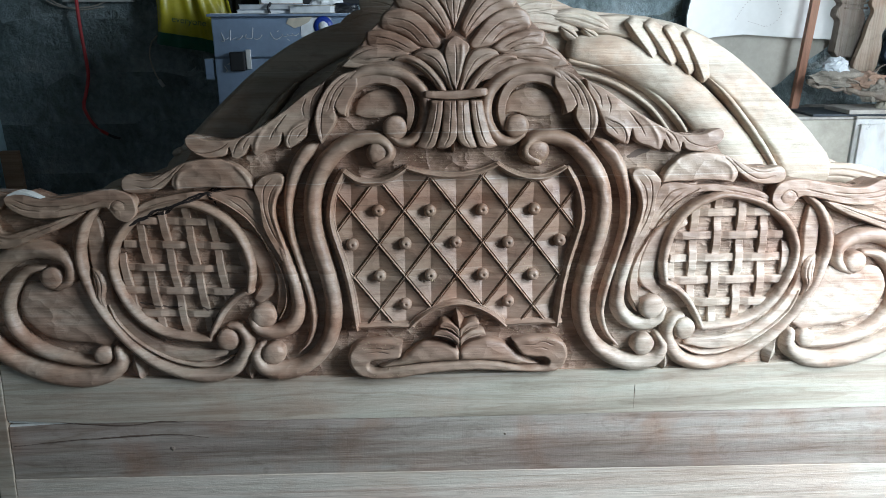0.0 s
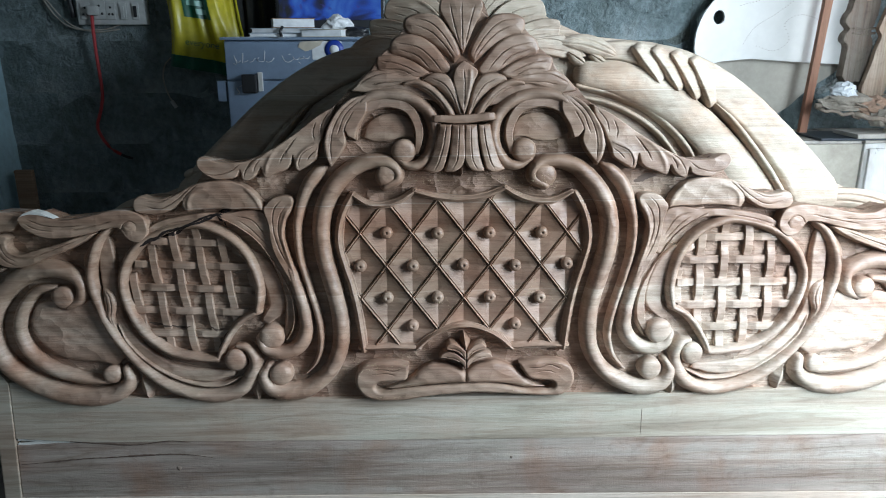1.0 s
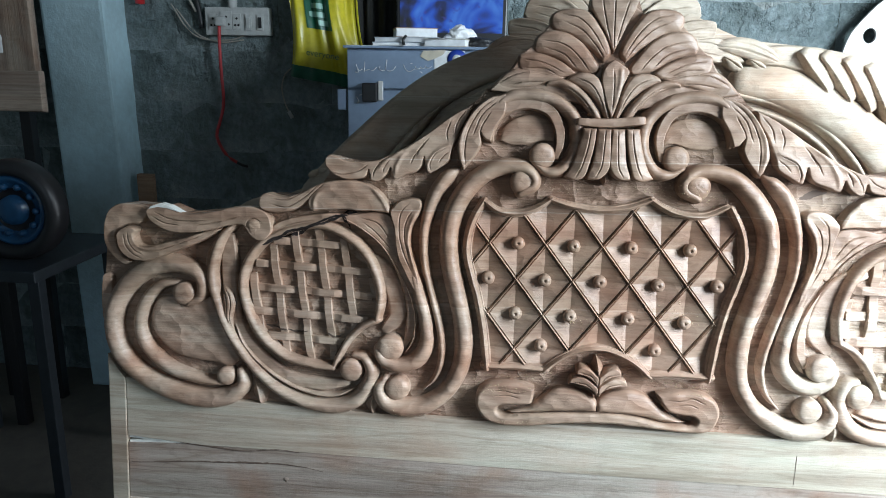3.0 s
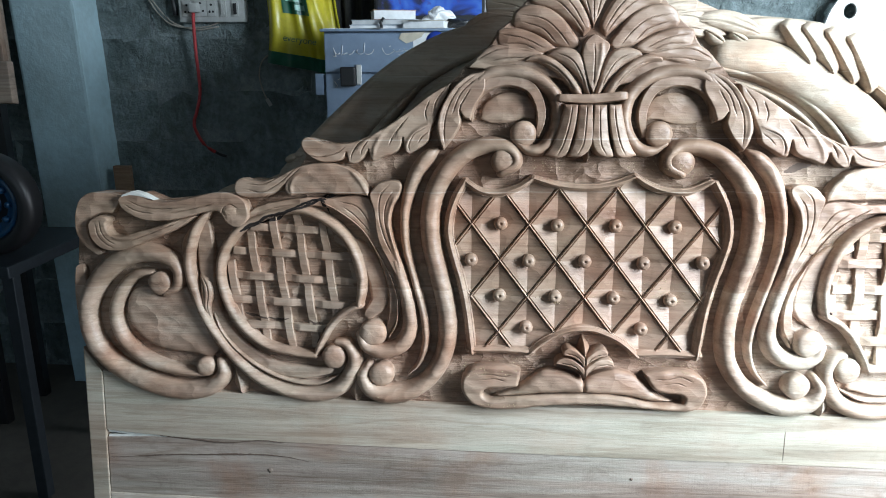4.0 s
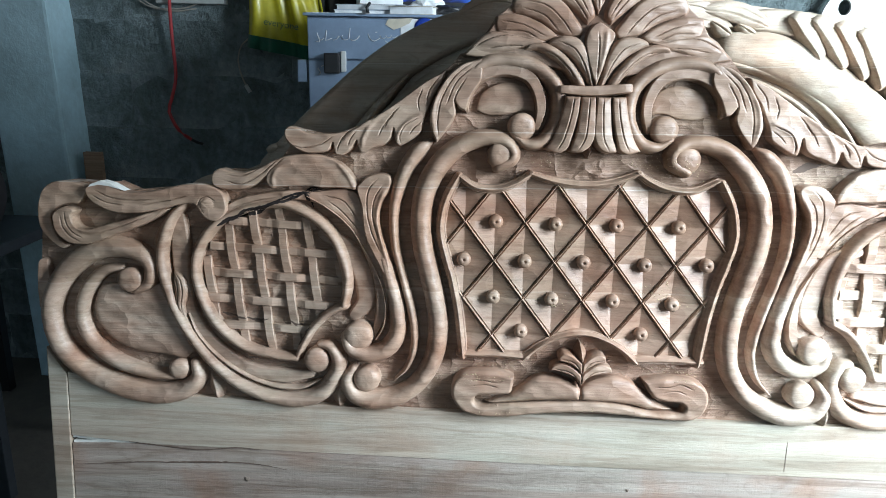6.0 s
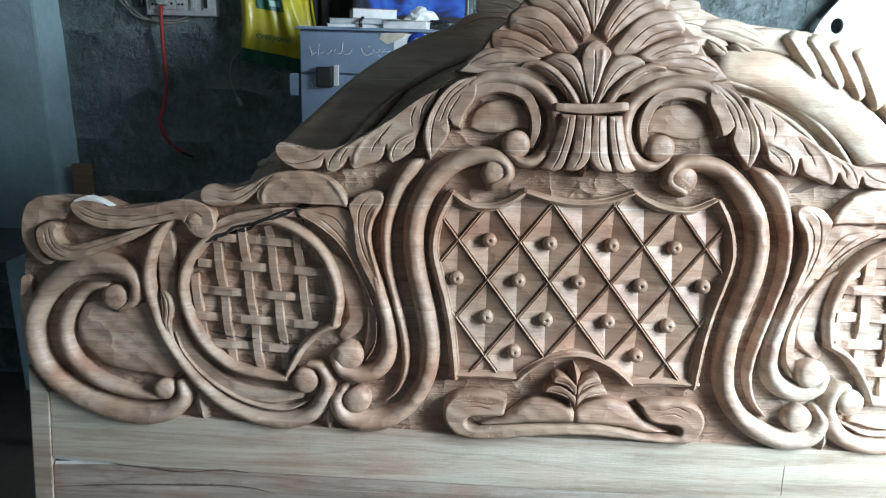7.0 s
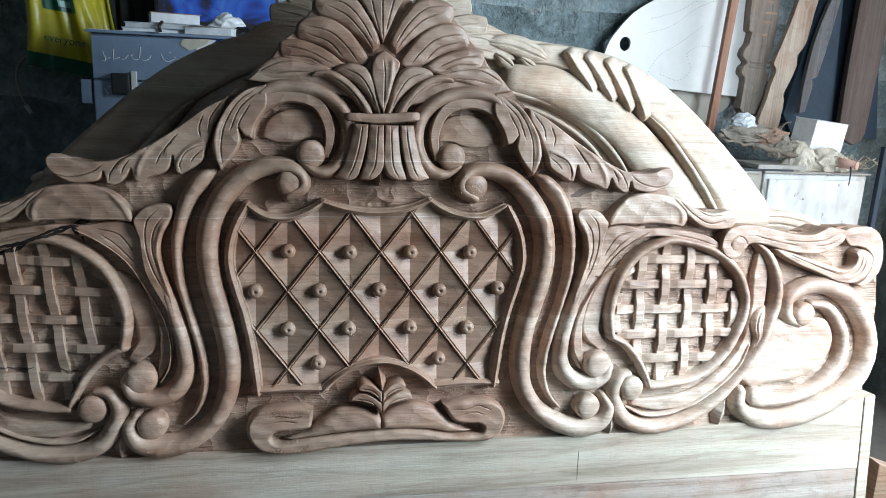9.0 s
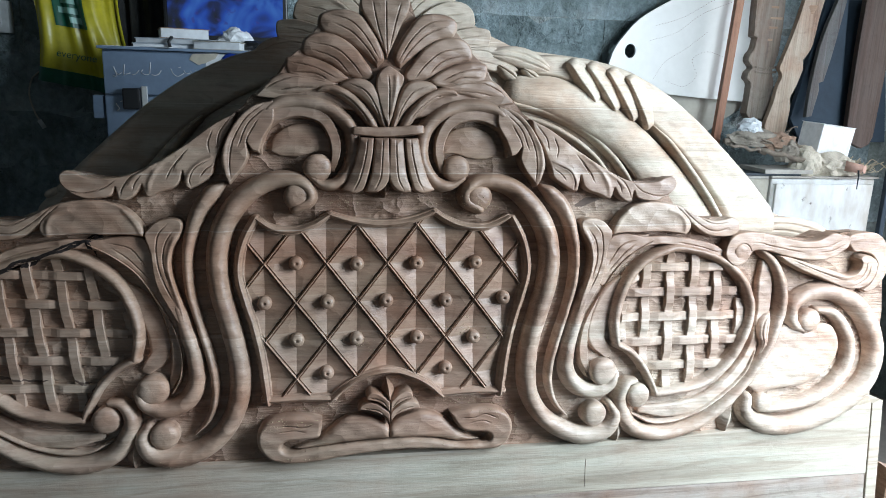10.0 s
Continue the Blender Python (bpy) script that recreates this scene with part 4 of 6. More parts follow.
LOWER_LOBES = [
    ([(-0.178, 1.362), (-0.179, 1.38), (-0.171, 1.386), (-0.147, 1.387), (-0.119, 1.38), (-0.093, 1.367), (-0.074, 1.352), (-0.09, 1.343), (-0.114, 1.341), (-0.142, 1.343), (-0.169, 1.347)], 0.040, [[(-0.169, 1.375), (-0.131, 1.368), (-0.095, 1.351)], [(-0.167, 1.36), (-0.131, 1.358), (-0.106, 1.347)]], [[(-0.173, 1.383), (-0.147, 1.384), (-0.114, 1.376), (-0.079, 1.352)]]),
    ([(-0.233, 1.321), (-0.219, 1.334), (-0.202, 1.35), (-0.182, 1.359), (-0.158, 1.357), (-0.125, 1.352), (-0.09, 1.343), (-0.11, 1.335), (-0.136, 1.33), (-0.158, 1.324), (-0.191, 1.319)], 0.036, [[(-0.219, 1.329), (-0.18, 1.348), (-0.147, 1.351), (-0.106, 1.343)], [(-0.191, 1.33), (-0.158, 1.335), (-0.128, 1.335)]], []),
]
SHELL = [TOP_LOBE, SIDE_LOBE] + LOWER_LOBES
FAN = [
    ([(-0.02, 1.272), (-0.035, 1.298), (-0.058, 1.32), (-0.082, 1.333), (-0.093, 1.336), (-0.087, 1.346), (-0.071, 1.352), (-0.051, 1.352), (-0.035, 1.344), (-0.023, 1.323), (-0.015, 1.295), (-0.01, 1.272)], 0.048, [[(-0.075, 1.343), (-0.047, 1.33), (-0.029, 1.303), (-0.02, 1.274)], [(-0.058, 1.344), (-0.033, 1.324), (-0.02, 1.294)]], [[(-0.071, 1.349), (-0.049, 1.349), (-0.031, 1.335), (-0.02, 1.311), (-0.013, 1.276)]]),
    ([(-0.024, 1.27), (-0.04, 1.27), (-0.054, 1.288), (-0.076, 1.31), (-0.104, 1.326), (-0.128, 1.329), (-0.123, 1.338), (-0.106, 1.342), (-0.087, 1.339), (-0.065, 1.326), (-0.047, 1.308), (-0.03, 1.285)], 0.044, [[(-0.117, 1.331), (-0.082, 1.322), (-0.054, 1.298), (-0.038, 1.272)], [(-0.098, 1.333), (-0.067, 1.318), (-0.042, 1.291)]], [[(-0.118, 1.336), (-0.093, 1.338), (-0.064, 1.324), (-0.043, 1.301), (-0.029, 1.272)]]),
]
CROWN = [(-0.011, 1.385), (-0.025, 1.415), (-0.041, 1.441), (-0.054, 1.462), (-0.055, 1.481), (-0.044, 1.497), (-0.028, 1.508), (-0.014, 1.512), (0.002, 1.508), (0.017, 1.498), (0.027, 1.479), (0.023, 1.46), (0.014, 1.443), (0.003, 1.417)]
CROWN_CUTS = [[(-0.011, 1.392), (-0.013, 1.438), (-0.014, 1.483)], [(-0.016, 1.402), (-0.028, 1.442), (-0.036, 1.477)], [(-0.007, 1.402), (0.002, 1.442), (0.011, 1.475)]]
SHELL_EDGE = [(-0.229, 1.319), (-0.191, 1.356), (-0.175, 1.381), (-0.149, 1.406), (-0.117, 1.444), (-0.082, 1.458), (-0.055, 1.458), (-0.014, 1.506)]
part("shell_base", relief("shell_base", SHELL_EDGE + [(other(x), z) for x, z in SHELL_EDGE[-2::-1]] + [(0.039, 1.289), (-0.01, 1.271), (-0.071, 1.3)], 0.030), headboard)
for outline, high, cuts, ribs in SHELL[::-1]:
    leaves(headboard, "shell_lobe", outline, high - 0.004, cuts, (), (0.10, 0.14), rounding=0.006, dome=0.006)
part("shell_lobe", relief("shell_lobe", CROWN, 0.050, CROWN_CUTS, (), (0, 0.1), dome=0.004), headboard)
for outline, high, cuts, ribs in FAN[::-1]:
    leaves(headboard, "fan_lobe", outline, high, cuts[:1], (), (0.10, 0.10), rounding=0.006, dome=0.007)
part("fan_lobe", relief("fan_lobe", [(-0.009, 1.271), (-0.018, 1.289), (-0.027, 1.319), (-0.031, 1.344), (-0.025, 1.363), (-0.011, 1.374), (0.003, 1.368), (0.018, 1.355), (0.009, 1.33), (-0.001, 1.294)], 0.056, [[(-0.009, 1.283), (-0.008, 1.332), (-0.01, 1.358)]], [[(-0.005, 1.289), (0.002, 1.332), (0.003, 1.362)]], dome=0.003), headboard)

# the shield: border, lattice of sunk diamonds, studs
SIDE = [(-0.015, 1.111), (-0.073, 1.116), (-0.115, 1.122), (-0.143, 1.106), (-0.173, 1.097), (-0.205, 1.101), (-0.23, 1.115), (-0.246, 1.087), (-0.257, 1.054), (-0.258, 1.019), (-0.248, 0.978), (-0.235, 0.934), (-0.224, 0.883), (-0.218, 0.831), (-0.215, 0.802), (-0.159, 0.803), (-0.104, 0.801), (-0.08, 0.823), (-0.045, 0.841), (-0.006, 0.847)]
FAR_SIDE = [(0.032, 1.116), (0.078, 1.130), (0.098, 1.117), (0.130, 1.106), (0.170, 1.105), (0.207, 1.118)] + [(other(x), z) for x, z in SIDE[7:]]
SHIELD = SIDE + FAR_SIDE[::-1]
for run in ([(-0.108, 1.125, 0.012), (-0.065, 1.113, 0.015), (-0.015, 1.108, 0.015), (0.032, 1.114, 0.015), (0.076, 1.130, 0.012)],
            [(-0.106, 1.125, 0.012), (-0.136, 1.106, 0.015), (-0.170, 1.096, 0.016), (-0.203, 1.100, 0.015), (-0.229, 1.117, 0.011)],
            [(0.074, 1.130, 0.012), (0.098, 1.115, 0.015), (0.130, 1.104, 0.016), (0.170, 1.103, 0.015), (0.209, 1.121, 0.011)]):
    part("shield_border", carve("shield_border", run, 0.038, "edge"), headboard)
pair(headboard, "shield_border", [(-0.231, 1.117, 0.016), (-0.247, 1.087, 0.018), (-0.257, 1.054, 0.019), (-0.259, 1.019, 0.019), (-0.249, 0.977, 0.019), (-0.236, 0.934, 0.019), (-0.225, 0.883, 0.019), (-0.218, 0.831, 0.018), (-0.214, 0.797, 0.016)], 0.038, "edge")
pair(headboard, "shield_border", [(-0.22, 0.801, 0.015), (-0.159, 0.803, 0.017), (-0.102, 0.8, 0.016)], 0.034, "edge")
ARCH = [(-0.106, 0.799, 0.015), (-0.08, 0.822, 0.014), (-0.045, 0.84, 0.014), (-0.006, 0.847, 0.014)]
part("shield_border", carve("shield_border", ARCH + [(other(x), z, w) for x, z, w in ARCH[-2::-1]], 0.038, "edge"), headboard)

C0 = (-0.0085, 0.9722)
PITCH_X, PITCH_Z = 0.1047, 0.0674


def node_at(i, j):
    """Stud places: i across, j down; odd rows fall between."""
    return C0[0] + i * PITCH_X / 2, C0[1] - j * PITCH_Z


def diamond(x, z):
    """A sunk diamond of four facets, deepest at its stud, with a nicked edge."""
    n, verts, faces = 20, [], []
    ends = ((PITCH_X / 2, 0), (0, PITCH_Z), (-PITCH_X / 2, 0), (0, -PITCH_Z))
    for a, b in zip(ends, ends[1:] + ends[:1]):
        o, index = len(verts), {}
        for i in range(n + 1):
            for j in range(n + 1 - i):
                p, q = i / n, j / n
                index[i, j] = len(verts)
                lift = (p + q)
                nick = 0.0032 * max(0.0, 1 - abs(lift - 0.95) / 0.051)
                verts.append((x + p * a[0] + q * b[0], 0.0142 * (1 - lift) + nick, z + p * a[1] + q * b[1]))
        for i in range(n):
            for j in range(n - i):
                tri = [(index[i, j], index[i + 1, j], index[i, j + 1])]
                if i + j < n - 1:
                    tri.append((index[i + 1, j], index[i + 1, j + 1], index[i, j + 1]))
                for f in tri:
                    cx, cz = sum(verts[k][0] for k in f) / 3, sum(verts[k][2] for k in f) / 3
                    if inside(SHIELD, cx, cz):
                        faces.append(f)
    return (verts, faces) if len(faces) > 4 else None


STUD = [(0.0115, -0.004), (0.0122, 0.006), (0.0125, 0.0120), (0.0115, 0.0165), (0.0092, 0.0195), (0.006, 0.0210), (0.0026, 0.0214), (0.0019, 0.0195), (0.0005, 0.0185)]
for j in range(-3, 4):
    for i in range(-5, 6):
        if (i + j) % 2 == 0:
            x, z = node_at(i, j)
            made = diamond(x, z)
            if made:
                part("diamond_facet", mesh_of("diamond_facet", *made, CARVED), headboard)
                clear = all(inside(SHIELD, x + dx, z + dz) for dx, dz in ((0.014, 0), (-0.014, 0), (0, 0.014), (0, -0.014)))
                if clear and j > -2:
                    # hand-set studs wander, and the lowest row sits high in its cut-off diamonds
                    sx, sz = x + random.uniform(-0.002, 0.002), z + random.uniform(-0.002, 0.002) + (0.0085 if j == 2 else 0.0)
                    part("stud", revolve("stud", STUD, CARVED, 16, (sx, 0.0132, sz), wobble=0.03), headboard)
for k in range(-8, 9):
    if k % 2:
        for s in (1, -1):
            run = []
            for step in range(-240, 241):
                x, z = C0[0] + k * PITCH_X / 2 + s * step * 0.002, C0[1] + step * 0.002 * 2 * PITCH_Z / PITCH_X
                if inside(SHIELD, x, z):
                    run.append((x, z))
                elif len(run) > 12:
                    break
                else:
                    run = []
            if len(run) > 12:
                part("lattice_rib", carve("lattice_rib", [(x, z, 0.0040) for x, z in run[::6] + [run[-1]]], 0.0085, "ridge", 0.0030, step=0.02, n=9), headboard)

# weaving in the ovals
OVAL = [(-0.56, 0.922)][0]
OVAL_RX, OVAL_RZ = 0.125, 0.135


def woven(side):
    def spot(x, z):
        return (x, z) if side < 0 else (other(x), z)

    def in_oval(x, z):
        u, v = (x - OVAL[0]) / OVAL_RX, (z - OVAL[1]) / OVAL_RZ
        return u * u + v * v < 1 and (u * 0.76 - v * 0.65) < 0.90

    for upright in (True, False):
        for i in range(-3, 4):
            run = []
            for s in np.linspace(-0.15, 0.15, 61):
                if upright:
                    x, z = OVAL[0] + i * 0.0475 - (0.018 if side < 0 else 0.024) - s * (0.13 if side < 0 else 0.0), OVAL[1] + s
                    wave = s - 0.003
                else:
                    x, z = OVAL[0] + s, OVAL[1] + i * 0.0475 + 0.0075 - s * (0.04 if side < 0 else 0.0)
                    wave = s + 0.018
                phase = math.pi * (wave / 0.0475 + i) + (0 if upright else math.pi)
                if in_oval(x, z):
                    run.append((*spot(x, z), (0.0145 if side < 0 else 0.0165), min(1.0, max(0.0, 0.5 + 1.1 * math.cos(phase)))))
            if len(run) > 8:
                verts, faces = [], []
                d = np.gradient(np.array([r[:2] for r in run]), axis=0)
                for (x, z, w, h), (tx, tz) in zip(run, d):
                    q = math.hypot(tx, tz)
                    y = 0.0092 - 0.0050 * h
                    for u, dy in ((-1, 0.013), (-1, 0.0010), (-0.88, 0), (0.88, 0), (1, 0.0010), (1, 0.013)):
                        verts.append((x - tz / q * u * w / 2, y + dy, z + tx / q * u * w / 2))
                for a in range(len(run) - 1):
                    for k in range(5):
                        faces.append((a * 6 + k, a * 6 + k + 1, (a + 1) * 6 + k + 1, (a + 1) * 6 + k))
                part("woven_strip", mesh_of("woven_strip", verts, faces, CARVED), headboard)


woven(-1)
woven(1)

# the ornament under the shield: a band curling up into a leaf at each end, two lobes on it and a palmette
BAND = [(-0.122, 0.765), (-0.145, 0.7715), (-0.170, 0.7738), (-0.205, 0.771), (-0.223, 0.762), (-0.233, 0.744), (-0.232, 0.722), (-0.216, 0.700), (-0.192, 0.690), (-0.165, 0.688), (-0.125, 0.690), (-0.07, 0.698), (0.011, 0.7035), (0.07, 0.701), (0.12, 0.697), (0.18, 0.6944), (0.208, 0.703), (0.2208, 0.725), (0.2205, 0.745), (0.210, 0.762), (0.186, 0.772), (0.145, 0.773), (0.1055, 0.7667)]
BAND += [(0.112, 0.752), (0.1268, 0.7344), (0.150, 0.729), (0.170, 0.7275), (0.180, 0.721), (0.178, 0.712), (0.168, 0.7085), (0.154, 0.709), (0.121, 0.7095), (0.07, 0.720), (0.011, 0.7255), (-0.07, 0.720), (-0.149, 0.7114), (-0.165, 0.709), (-0.181, 0.709), (-0.191, 0.715), (-0.190, 0.724), (-0.180, 0.729), (-0.160, 0.730), (-0.130, 0.733), (-0.124, 0.745)]
part("base_band", relief("base_band", BAND, 0.044, [[(-0.201, 0.757), (-0.176, 0.7575), (-0.155, 0.754), (-0.139, 0.758)], [(-0.198, 0.747), (-0.172, 0.749), (-0.150, 0.745)], [(0.125, 0.757), (0.150, 0.7575), (0.170, 0.763), (0.193, 0.754)], [(0.142, 0.747), (0.164, 0.751), (0.180, 0.746)]], rounding=0.007), headboard)
part("base_lobe", relief("base_lobe", [(-0.172, 0.7118), (-0.150, 0.7190), (-0.128, 0.729), (-0.105, 0.748), (-0.088, 0.761), (-0.072, 0.767), (-0.045, 0.765), (-0.021, 0.758), (-0.005, 0.747), (-0.005, 0.7275), (-0.07, 0.7225), (-0.149, 0.7118)], 0.036, (), (), (0.10, -0.12), rounding=0.010, dome=0.003), headboard)
part("base_lobe", relief("base_lobe", [(0.166, 0.7112), (0.146, 0.7175), (0.124, 0.732), (0.104, 0.749), (0.084, 0.763), (0.058, 0.770), (0.032, 0.766), (0.010, 0.759), (-0.004, 0.747), (-0.004, 0.7275), (0.07, 0.7225), (0.121, 0.7118)], 0.036, (), (), (-0.10, -0.12), rounding=0.010, dome=0.003), headboard)
for side in (-1, 1):
    for outline, high, cuts in (
            ([(0.0, 0.755), (0.012, 0.770), (0.030, 0.777), (0.048, 0.780), (0.0555, 0.777), (0.052, 0.788), (0.040, 0.795), (0.024, 0.794), (0.008, 0.784), (0.0, 0.774)], 0.050, [[(0.004, 0.764), (0.020, 0.780), (0.046, 0.784)], [(0.004, 0.771), (0.018, 0.786), (0.040, 0.790)]]),
            ([(0.0, 0.776), (0.010, 0.788), (0.024, 0.796), (0.041, 0.799), (0.041, 0.808), (0.032, 0.815), (0.018, 0.812), (0.006, 0.803), (0.0, 0.796)], 0.056, [[(0.003, 0.785), (0.015, 0.799), (0.036, 0.804)], [(0.003, 0.792), (0.012, 0.804), (0.030, 0.810)]])):
        put = [(-0.0045 + side * x, z) for x, z in outline]
        part("palmette_leaf", relief("palmette_leaf", put, high, [[(-0.0045 + side * x, z) for x, z in c] for c in cuts[:1]], (), (-side * 0.18, 0.10), cell=0.0007), headboard)
part("palmette_leaf", carve("palmette_leaf", [(-0.005, 0.794, 0.006), (-0.006, 0.808, 0.025), (-0.009, 0.8305, 0.003)], 0.058, "ridge"), headboard)

# a burnt split in the wood, charred over whatever it crosses
SKIN = skin_of(headboard)
for pts, name in (([(-0.652, 1.019, 0.003), (-0.632, 1.03, 0.01), (-0.608, 1.039, 0.006), (-0.585, 1.046, 0.014), (-0.557, 1.059, 0.008), (-0.531, 1.067, 0.013), (-0.508, 1.076, 0.008), (-0.489, 1.086, 0.014), (-0.468, 1.087, 0.002)], "burnt_split"),
                  ([(-0.626, 1.03, 0.003), (-0.602, 1.047, 0.007), (-0.576, 1.053, 0.01), (-0.548, 1.065, 0.005), (-0.523, 1.075, 0.008), (-0.496, 1.083, 0.003)], "burnt_split"),
                  ([(-0.499, 1.085, 0.005), (-0.491, 1.071, 0.0091), (-0.486, 1.054, 0.002)], "burnt_split"),
                  ([(-0.654, 0.858, 0.003), (-0.633, 0.854, 0.011), (-0.609, 0.85, 0.007), (-0.586, 0.846, 0.01), (-0.566, 0.851, 0.002)], "stain"), ([(-0.53, 0.849, 0.002), (-0.515, 0.841, 0.008), (-0.502, 0.841, 0.002)], "stain"), ([(-0.512, 0.804, 0.003), (-0.502, 0.824, 0.007), (-0.491, 0.841, 0.002)], "stain")):
    part(name, smear(name, [(x, z, 0.72 * w) for x, z, w in pts], SKIN, CHAR if name == "burnt_split" else STAIN), headboard, "charred black wood" if name == "burnt_split" else "dark brown stain")

# plain boards below, a stile at each end, a split at one joint
X0, X1 = -0.942, 0.981
CUT = [(X0, 0.738), (-0.86, 0.722), (-0.74, 0.702), (-0.5, 0.694), (-0.3, 0.690), (0.0, 0.692), (0.3, 0.690), (0.55, 0.692), (0.78, 0.704), (0.9, 0.725), (X1, 0.742)]
part("plank", slab("plank", [(X0, 0.6145), (-0.86, 0.6085), (-0.79, 0.6035), (-0.6, 0.6025), (0.0, 0.596), (X1, 0.590)] + CUT[::-1], 0.0, 0.060, PLANK_WOOD, 0.0015), headboard)
part("plank", slab("plank", [(X0, 0.482), (0.0, 0.470), (X1, 0.455), (X1, 0.5896), (0.0, 0.5956), (-0.6, 0.6020), (-0.79, 0.6028), (-0.86, 0.602), (X0, 0.5985)], 0.0015, 0.060, DARK_PLANK, 0.0015), headboard)
part("plank", slab("plank", [(X0, 0.30), (X1, 0.30), (X1, 0.4545), (0.0, 0.4695), (X0, 0.4815)], -0.0005, 0.060, PALE_WOOD, 0.0015), headboard)
part("plank", slab("plank", [(X0, 0.0), (X1, 0.0), (X1, 0.298), (X0, 0.298)], 0.0, 0.060, PLANK_WOOD, 0.0015), headboard)
# two pale slivers fill the open end of the joint
part("wedge", slab("wedge", [(X0 + 0.002, 0.6095), (-0.90, 0.6065), (-0.80, 0.6030), (-0.80, 0.6038), (-0.86, 0.6084), (X0 + 0.002, 0.6143)], 0.003, 0.03, PALE_SLIVER), headboard, "pale sliver in the open joint")
part("wedge", slab("wedge", [(X0 + 0.002, 0.5987), (-0.86, 0.6021), (-0.80, 0.6029), (-0.90, 0.6058), (X0 + 0.002, 0.6032)], 0.004, 0.03, PALE_SLIVER), headboard, "pale sliver in the open joint")
part("stile", slab("stile", [(-0.975, 0.0), (X0 - 0.001, 0.0), (X0 - 0.001, 0.735), (-0.95, 0.745), (-0.978, 0.785)], -0.002, 0.062, PLANK_WOOD, 0.002), headboard)
part("stile", slab("stile", [(1.008, 0.0), (1.006, 0.745), (X1 + 0.014, 0.744), (X1 + 0.001, 0.74), (X1 + 0.001, 0.0)], -0.002, 0.062, PLANK_WOOD, 0.002), headboard)
for x, z, r in ((-0.354, 0.646, 0.005), (-0.61, 0.542, 0.005), (0.094, 0.553, 0.003)):
    part("knot", revolve("knot", [(r, 0.0), (r * 0.8, 0.0008), (r * 0.2, 0.0009)], GREY_WOOD, 12, (x, 0.0009, z), wobble=0.2), headboard, "dark knot")

# cracks and a pencil line on the plain boards, a bruise in the carving, a pale sliver on the shoulder
for pts in ([(-0.9356, 0.5572, 0.001), (-0.8818, 0.5613, 0.002), (-0.8047, 0.5673, 0.0025), (-0.699, 0.5723, 0.003), (-0.6234, 0.574, 0.0035), (-0.583, 0.5722, 0.003), (-0.5313, 0.5641, 0.001)], [(-0.8317, 0.6066, 0.001), (-0.7617, 0.6013, 0.003), (-0.6978, 0.5972, 0.002), (-0.628, 0.604, 0.002), (-0.582, 0.6005, 0.001)], [(0.338, 1.139, 0.004), (0.352, 1.143, 0.014), (0.366, 1.149, 0.010), (0.384, 1.152, 0.003)]):
    part("crack", smear("crack", pts, SKIN, STAIN), headboard, "dark crack along the grain")
part("pencil_line", smear("pencil_line", [(0.3712, 0.6641, 0.0012), (0.3701, 0.6034, 0.0012)], SKIN, GREY_WOOD), headboard, "thin grey pencil line")
# brightness along the shoulder's top edge is painted as a pale sliver
part("fresh_cut", slab("fresh_cut", [(-0.878, 1.0815), (-0.8735, 1.0865), (-0.8547, 1.0935), (-0.838, 1.0890), (-0.8135, 1.0765), (-0.842, 1.0838), (-0.860, 1.0855)], -0.0130, 0.012, PALE_SLIVER, 0.001), headboard, "pale sliver painting the shoulder's bright top edge")

# crumbs of sawdust caught on the chiselled ground
crumbs = []
for spot, count in (([(-0.232, 0.766), (-0.096, 0.79), (-0.148, 0.767), (-0.211, 0.755)], 130), ([(0.091, 0.789), (0.193, 0.775), (0.225, 0.754), (0.163, 0.774)], 120), ([(0.065, 1.15), (0.143, 1.155), (0.184, 1.126), (0.115, 1.14)], 110), ([(-0.103, 1.149), (-0.083, 1.144), (-0.048, 1.144), (-0.133, 1.139)], 50), ([(-0.088, 0.898), (-0.036, 0.888), (0.014, 0.91), (-0.067, 0.903)], 60), ([(0.095, 0.922), (0.176, 0.902), (0.136, 0.912), (0.124, 0.943)], 70), ([(-0.253, 0.696), (-0.125, 0.688), (-0.02, 0.698), (0.135, 0.708)], 150), ([(-0.491, 0.693), (-0.382, 0.691), (-0.339, 0.69), (-0.425, 0.694)], 60)):
    for _ in range(count):
        a, b = random.sample(spot, 2)
        f = random.random()
        crumbs.append((a[0] + (b[0] - a[0]) * f + random.gauss(0, 0.011), a[1] + (b[1] - a[1]) * f + random.gauss(0, 0.006), random.uniform(0.0006, 0.0016)))
dust = part("sawdust", crumb_mesh("sawdust", crumbs, SKIN, SAWDUST))
dust.matrix_world = TIPPED
tagged(dust, "pale yellow sawdust crumbs lying on the carved headboard", "sawdust", kind="stuff")


# ---- the headboard behind ----
BACK_MID = 0.11
back_board = thing("headboard", "pale unfinished wooden headboard with broad arch standing behind", "headboard", m=TIPPED @ pose(0, 0.19, 0.0217))


def back_pair(name, pts, high, kind="round", base=0.0, label=""):
    q = [(x, z - 0.0217, *w) for x, z, *w in pts]
    part(name, carve(name, q, high, kind, base, BACK_WOOD), back_board, label)
    part(name, carve(name, [(2 * BACK_MID - x, z, *w) for x, z, *w in q], high, FLIP.get(kind, kind), base, BACK_WOOD), back_board, label)


